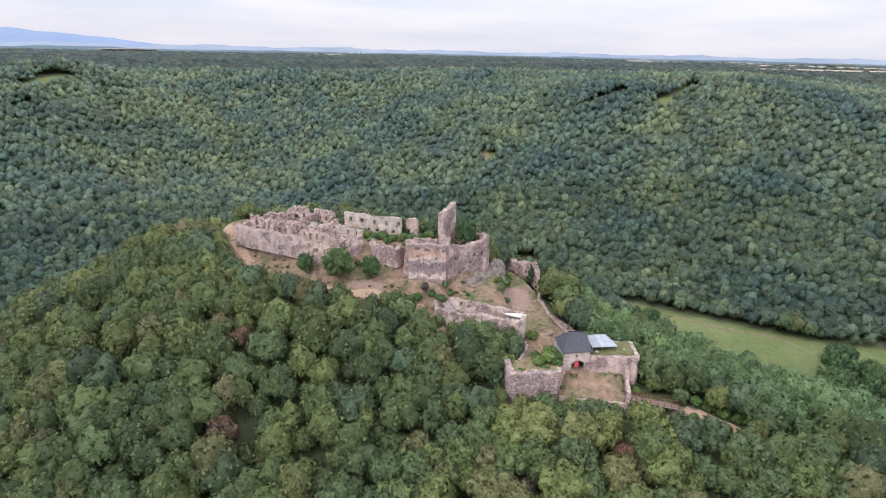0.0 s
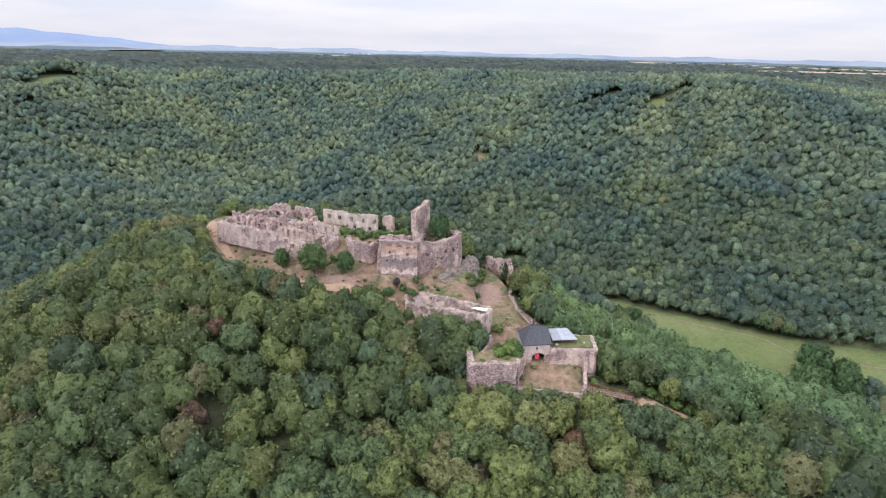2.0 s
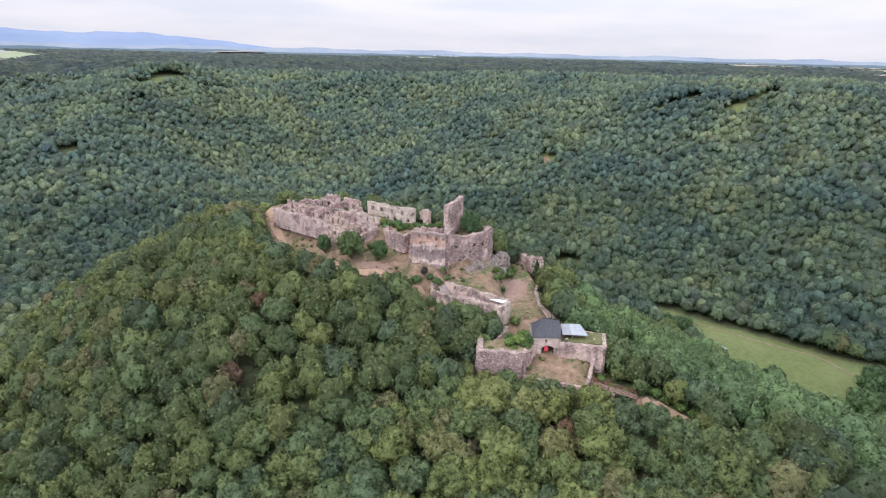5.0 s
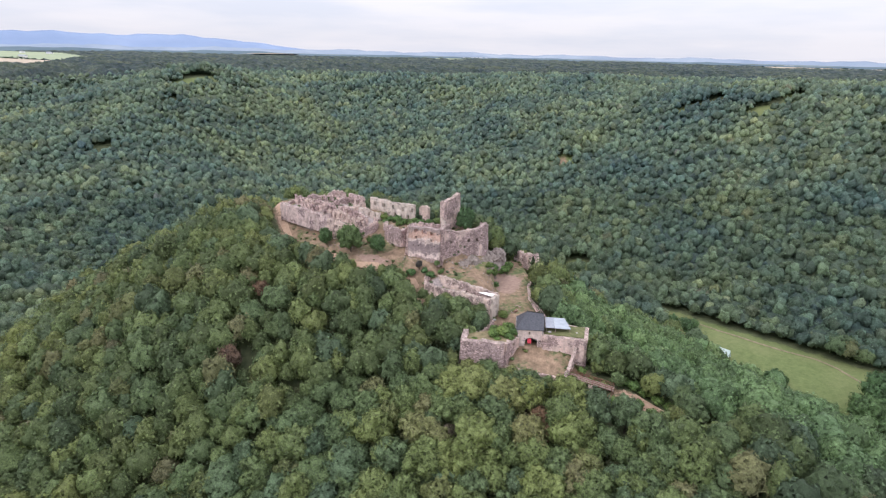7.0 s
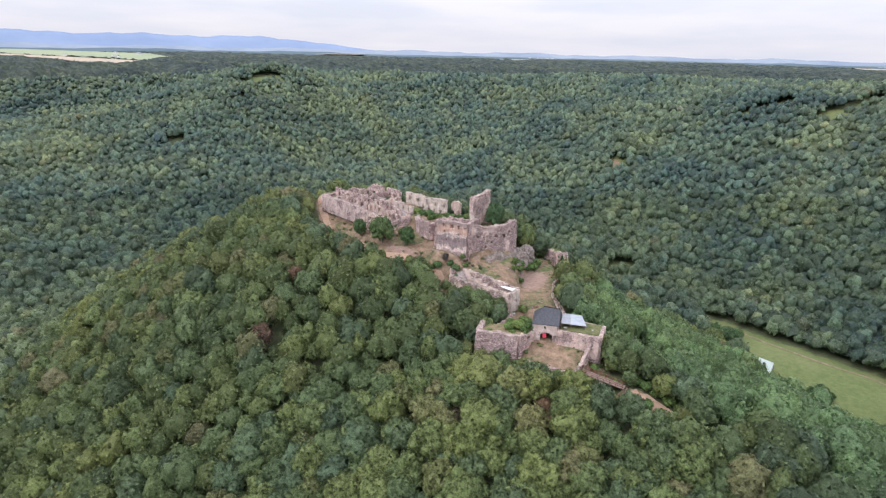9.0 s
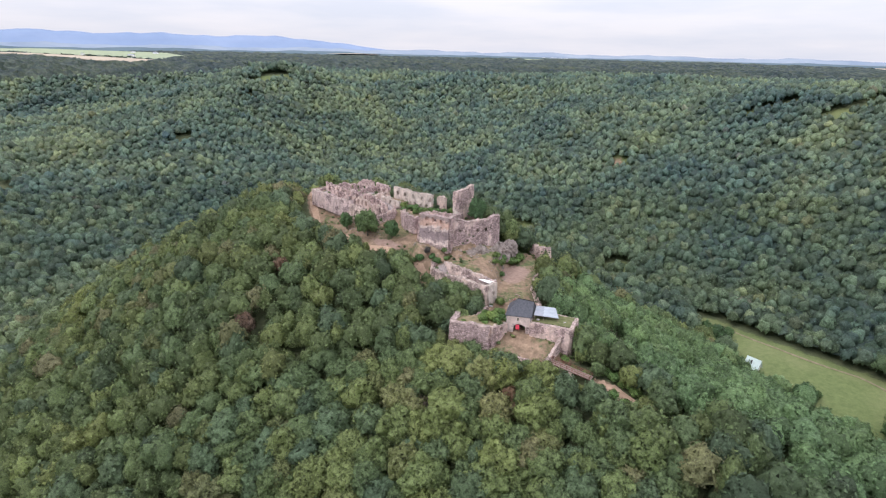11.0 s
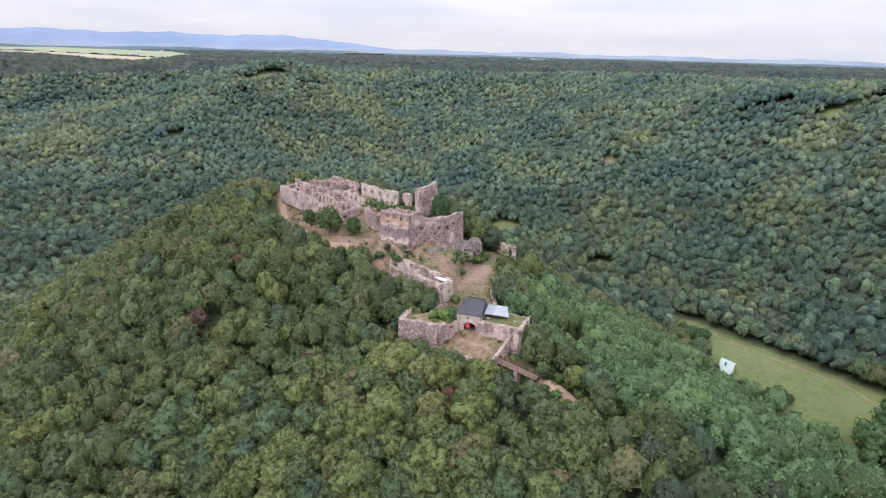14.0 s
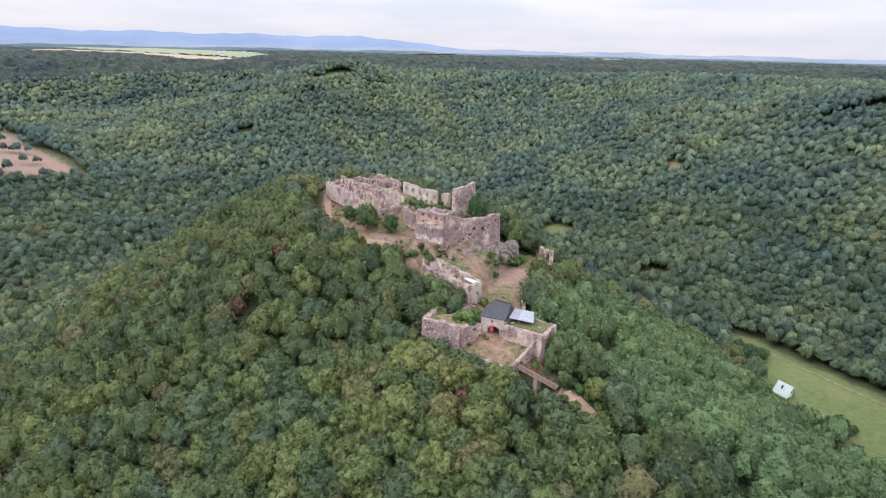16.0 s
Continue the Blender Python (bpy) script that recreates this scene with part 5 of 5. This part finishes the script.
def build_rocks():
    for k, (x, y, z, s, tall) in enumerate(((13.5, 161.0, 26.5, 4.2, 1.25), (17.0, 164.5, 26.0, 4.0, 1.3), (10.5, 158.8, 26.8, 3.2, 1.0), (18.4, 170.0, 26.5, 3.6, 1.2), (16.5, 158.0, 23.0, 2.6, 0.9), (19.5, 154.5, 22.0, 1.6, 0.8), (19.8, 176.0, 26.0, 3.4, 1.1))):
        bm = bmesh.new()
        bmesh.ops.create_icosphere(bm, subdivisions=4, radius=1)
        for v in bm.verts:
            d = v.co.copy()
            n1 = noise.noise(d * 1.2 + Vector((k * 3, 0, 0))) * 0.45 + abs(noise.noise(Vector((d.x * 4.2, d.y * 4.2, d.z * 2.0 + k)))) * -0.5 + noise.noise(d * 9.0) * 0.16 + 0.12
            v.co = Vector((x, y, z)) + Vector((d.x * s, d.y * s, d.z * s * tall)) * (1 + n1)
        bmesh.ops.translate(bm, verts=bm.verts, vec=-Vector((x, y, z)))
        me = bpy.data.meshes.new("rock_outcrop")
        bm.to_mesh(me)
        bm.free()
        me.materials.append(ROCK)
        ob = new("rock_outcrop", me)
        ob.location = (x, y, z)
        tagged(ob, "grey weathered rock outcrop below the bastion", "rock", "rocks below the bastion")


build_rocks()


def build_herbs():
    r = np.random.default_rng(5)
    x, y = scatter(-86, 56, 112, 196, 2.1)
    ok = inside(x, y, CLEARING) & (to_line(x, y, RING_PATH) > 1.6) & (waves(x, y, 6.0) + r.uniform(-0.6, 0.6, len(x)) > 0.30)
    ok &= np.hypot((x - 28) / 6, (y - 158) / 24) > 1
    x, y = x[ok], y[ok]
    herb = [crown(r, 1, 5, 26, 0.13, 0.75, 0.75, -0.15, -0.3) for _ in range(4)]
    join_trees("rough_herbs", herb, x, y, r.uniform(0.4, 1.25, len(x)), "tufts of rough grass and weeds on the dry castle slopes")
    v, f, n = [], [], 0
    bv, bf = BALLS[1]
    for lo, hi, count in (((-44, 154), (-26, 158), 60), ((-12, 150), (4, 154), 50), ((4, 155), (14, 160), 60), ((18, 150), (24, 170), 60), ((0, 139), (24, 146), 60), ((-60, 164), (-44, 186), 90), ((18, 118), (26, 130), 50)):
        for _ in range(count):
            px, py, s = r.uniform(lo[0], hi[0]), r.uniform(lo[1], hi[1]), r.uniform(0.12, 0.42)
            v.append(bv * r.uniform(0.6, 1.2, (len(bv), 1)) * s * np.array([1, 1, 0.7]) + np.array([px, py, land_at(px, py) + 0.1 * s]))
            f.append(bf + n)
            n += len(bv)
    me = big_mesh("rubble", np.concatenate(v), np.concatenate(f), ROCK, None, False)
    tagged(new("rubble", me), "fallen wall stones scattered over the ground", "stones", kind="stuff")


build_herbs()


def build_castle_trees():
    for x, y, s, lab in ((-31.0, 153.6, 1.12, "round-crowned tree before the plastered castle wall"), (-42.0, 156.4, 0.74, "small dark round tree below the curtain wall"), (-21.0, 155.0, 0.80, "small tree on the dry slope")):
        plant(CASTLE_KINDS[int(s * 100) % 3], x, y, s, s * 9, lab, tall=1.22)
    plant(CASTLE_KINDS[1], 8.6, 168.5, 0.84, 1.0, "dark tree growing inside the round bastion", tall=1.55)
    plant(CASTLE_KINDS[2], -12.5, 144.5, 0.92, 2.0, "pale green tree beside the ring path")
    for x, y, s in ((-28, 175.5, 1.0), (-25, 174, 1.2), (-22, 173.4, 1.0), (-19, 172.5, 1.3), (-16, 171.6, 1.1), (-13.5, 170.6, 1.2), (-23, 170, 0.9), (-17.5, 169, 1.0), (-12.5, 174, 1.0), (-9.5, 172, 1.2), (-20, 176, 0.9),
                    (-6, 172, 1.3), (-3.5, 174.5, 1.4), (-30, 162.5, 1.1), (19.5, 160, 1.1), (20.5, 165, 1.2), (21, 169.5, 1.0), (20.2, 156.5, 0.9), (24.5, 177.5, 1.6), (-2, 149.5, 1.0), (2, 151, 0.9), (-6.5, 148.5, 1.2), (27.5, 137.5, 1.3),
                    (26.5, 121, 1.2), (29, 122.5, 1.5), (30.5, 125.5, 1.4), (28.0, 118.6, 0.8), (24.5, 117.4, 0.6), (21.5, 117.2, 0.7), (31.2, 120.6, 1.0), (32.0, 123.5, 1.1), (26.0, 124.5, 1.0), (-50, 156.5, 0.7), (56, 125, 1.2), (45, 135.5, 1.4), (22.5, 172.5, 1.5), (24.0, 174.5, 1.3), (20.8, 162.5, 1.3), (22.0, 158.5, 1.0), (0.5, 147.8, 1.1), (-9, 147.5, 1.0), (3.8, 149.4, 0.8), (52, 110.5, 1.0), (54, 112.5, 0.9), (57, 110, 1.1), (-56, 160.5, 0.6), (-26, 160, 0.9), (-24, 163, 0.8), (-57, 199, 1.0), (64, 116.5, 1.3), (66.5, 115.6, 1.2), (69.5, 114.4, 1.3), (72.5, 112.4, 1.2), (75.5, 110.4, 1.3), (78.5, 107.6, 1.2), (63.5, 109.3, 1.0), (67, 108.2, 1.1), (70, 105.8, 1.2), (73, 103, 1.1), (59, 115.6, 1.0), (55.5, 117, 1.1), (52.5, 119, 0.9), (56.5, 108.2, 1.2), (61, 108.8, 0.9)):
        plant(SHRUB_KIND[int(x * 7) % 2], x, y, s, x, "low green bush among the castle ruins", "shrub", "bushes in the ruins", z=22.9 if 18.5 < x < 33 and 115.5 < y < 126.5 else None)
    for x, y, s in ((21.0, 110.5, 0.8), (26.5, 110, 0.9), (32, 109, 0.72), (37.5, 108.5, 0.72), (43.0, 107.5, 0.7), (9, 134.5, 0.8), (13.5, 133, 0.85), (18, 131, 0.8), (5, 134, 0.7), (14.5, 126, 0.9), (20.5, 128.5, 0.7), (62.0, 114.6, 0.62), (58.5, 105.5, 0.45), (57, 120, 0.6), (61, 119.5, 0.7), (63.5, 103.5, 0.5), (15.5, 119, 0.85), (14, 124.5, 0.85), (13.5, 113, 0.8), (17, 108, 0.8), (56.5, 127.5, 0.7), (57.5, 133, 0.8), (82, 107, 0.6), (73, 98, 0.5)):
        plant(KINDS[int(x * 3) % 10], x, y, s, x, "leafy tree crowding the castle wall", "tree", "trees under the walls")
    plant((DRY_KIND[0], DRY_KIND[1], DRY_KIND[2]), -4.2, 150.0, 0.55, 1.0, "rust-brown dried bush on the terrace", "shrub")
    for x, y, s in DRY_TREES:
        plant(DRY_KIND, x, y, s, x, "half-dead tree with brown leaves", "tree", "dried trees")
    for x, y, s in ((143, 214, 1.25), (182, 209, 2.1), (172, 197, 1.7), (188, 194, 1.8), (113, 256, 1.2), (179, 200, 1.3), (118, 262, 0.8), (193, 205, 1.4), (137, 220, 0.6), (149, 219, 0.5), (108, 262, 1.0)):
        plant(CASTLE_KINDS[int(x) % 3], x, y, s, x, "dark round tree standing in the meadow", "tree", "meadow trees")


build_castle_trees()


def build_small_things():
    pile = thing("log_pile", (30.6, 142.5, land_at(30.6, 142.5)), "heap of rough brown logs beside a camp fire", "logs")
    r = random.Random(4)
    for k in range(9):
        bm = bmesh.new()
        a, l = r.uniform(0, 3.14), r.uniform(0.9, 2.0)
        p = Vector((30.6 + r.uniform(-1.3, 1.3), 142.5 + r.uniform(-1.1, 1.1), land_at(30.6, 142.5) + 0.12 + 0.14 * (k % 3)))
        d = Vector((math.cos(a), math.sin(a), r.uniform(-0.1, 0.25))) * l / 2
        m = Matrix.Translation(p) @ d.to_track_quat("Z", "X").to_matrix().to_4x4()
        bmesh.ops.create_cone(bm, cap_ends=True, segments=8, radius1=0.16, radius2=0.13, depth=l, matrix=m)
        part("log", bm, WOOD_RED if k % 2 else WOOD, pile)
    for x, y, turn in ((33.4, 140.2, 40), (31.6, 145.2, -20)):
        z = land_at(x, y)
        bench = thing("bench", (x, y, z), "weathered plank bench on the dry grass", "bench", "benches in the bailey")
        bm = bmesh.new()
        box(bm, (x - 1.1, y - 0.25, z + 0.42), (x + 1.1, y + 0.25, z + 0.50), turn)
        part("seat", bm, WOOD, bench)
        for s in (-0.85, 0.85):
            bm = bmesh.new()
            box(bm, (x + s - 0.08, y - 0.2, z - 0.1), (x + s + 0.08, y + 0.2, z + 0.42), turn, (x, y, z))
            part("leg", bm, WOOD, bench)
    for x, y, s in ((42.6, 124.9, 0.38), (50.4, 126.2, 0.28), (24.9, 135.2, 0.5)):
        bm = bmesh.new()
        bmesh.ops.create_icosphere(bm, subdivisions=2, radius=s)
        for v in bm.verts:
            v.co = Vector((v.co.x * 1.3, v.co.y, v.co.z * 0.7)) * (1 + 0.3 * noise.noise(v.co * 3 + Vector((x, 0, 0))))
        me = bpy.data.meshes.new("pale_stone")
        bm.to_mesh(me)
        bm.free()
        me.materials.append(RENDER_GREY)
        ob = new("pale_stone", me)
        ob.location = (x, y, 24.75 if x > 40 else land_at(x, y) + 0.15)
        tagged(ob, "pale loose block of stone", "stone")


build_small_things()


def build_hut():
    x, y = 126.5, 234.5
    z = land_at(x, y)
    h = thing("weekend_cabin", (x, y, z), "small A-frame cabin with a steep pale green roof", "house")
    m = pose(x, y, z, 0, 0, 60) @ Matrix.Diagonal((1.0, 1.0, 1.1, 1))

    def put(bm):
        bmesh.ops.transform(bm, matrix=m, verts=bm.verts)
        return bm

    bm = bmesh.new()
    box(bm, (-2.0, -2.6, -0.6), (2.0, 2.6, 1.6))
    part("wall", put(bm), WHITE, h)
    roofs = []
    for s in (-1, 1):
        bm = bmesh.new()
        slab(bm, [(s * 3.0, -3.2, 0.9), (s * 3.0, 3.2, 0.9), (0, 3.2, 5.2), (0, -3.2, 5.2)], 0.15)
        roofs.append(part("roof_plane", put(bm), GREEN_ROOF, h, "steep pale green roof sheet"))
    bm = bmesh.new()
    v = [bm.verts.new(c) for c in ((-2.4, -2.75, 1.4), (2.4, -2.75, 1.4), (0, -2.75, 4.9))]
    q = [bm.verts.new((c.co.x, -2.6, c.co.z)) for c in v]
    bm.faces.new(v), bm.faces.new(q[::-1])
    for i in range(3):
        bm.faces.new((v[i], q[i], q[(i + 1) % 3], v[(i + 1) % 3]))
    gable = part("gable", put(bm), WHITE, h)
    bm = bmesh.new()
    box(bm, (-0.6, -2.82, 2.2), (0.6, -2.77, 3.2))
    part("window", put(bm), DARK, gable, "dark gable window")
    bm = bmesh.new()
    box(bm, (-1.5, -2.68, 0.0), (-0.6, -2.6, 1.55))
    part("door", put(bm), WOOD_RED, h, "red-brown door")
    bm = bmesh.new()
    box(bm, (-1.6, 0.2, 2.2), (-1.1, 0.7, 4.4))
    part("chimney", put(bm), DARK, roofs[0], "dark metal chimney")


build_hut()
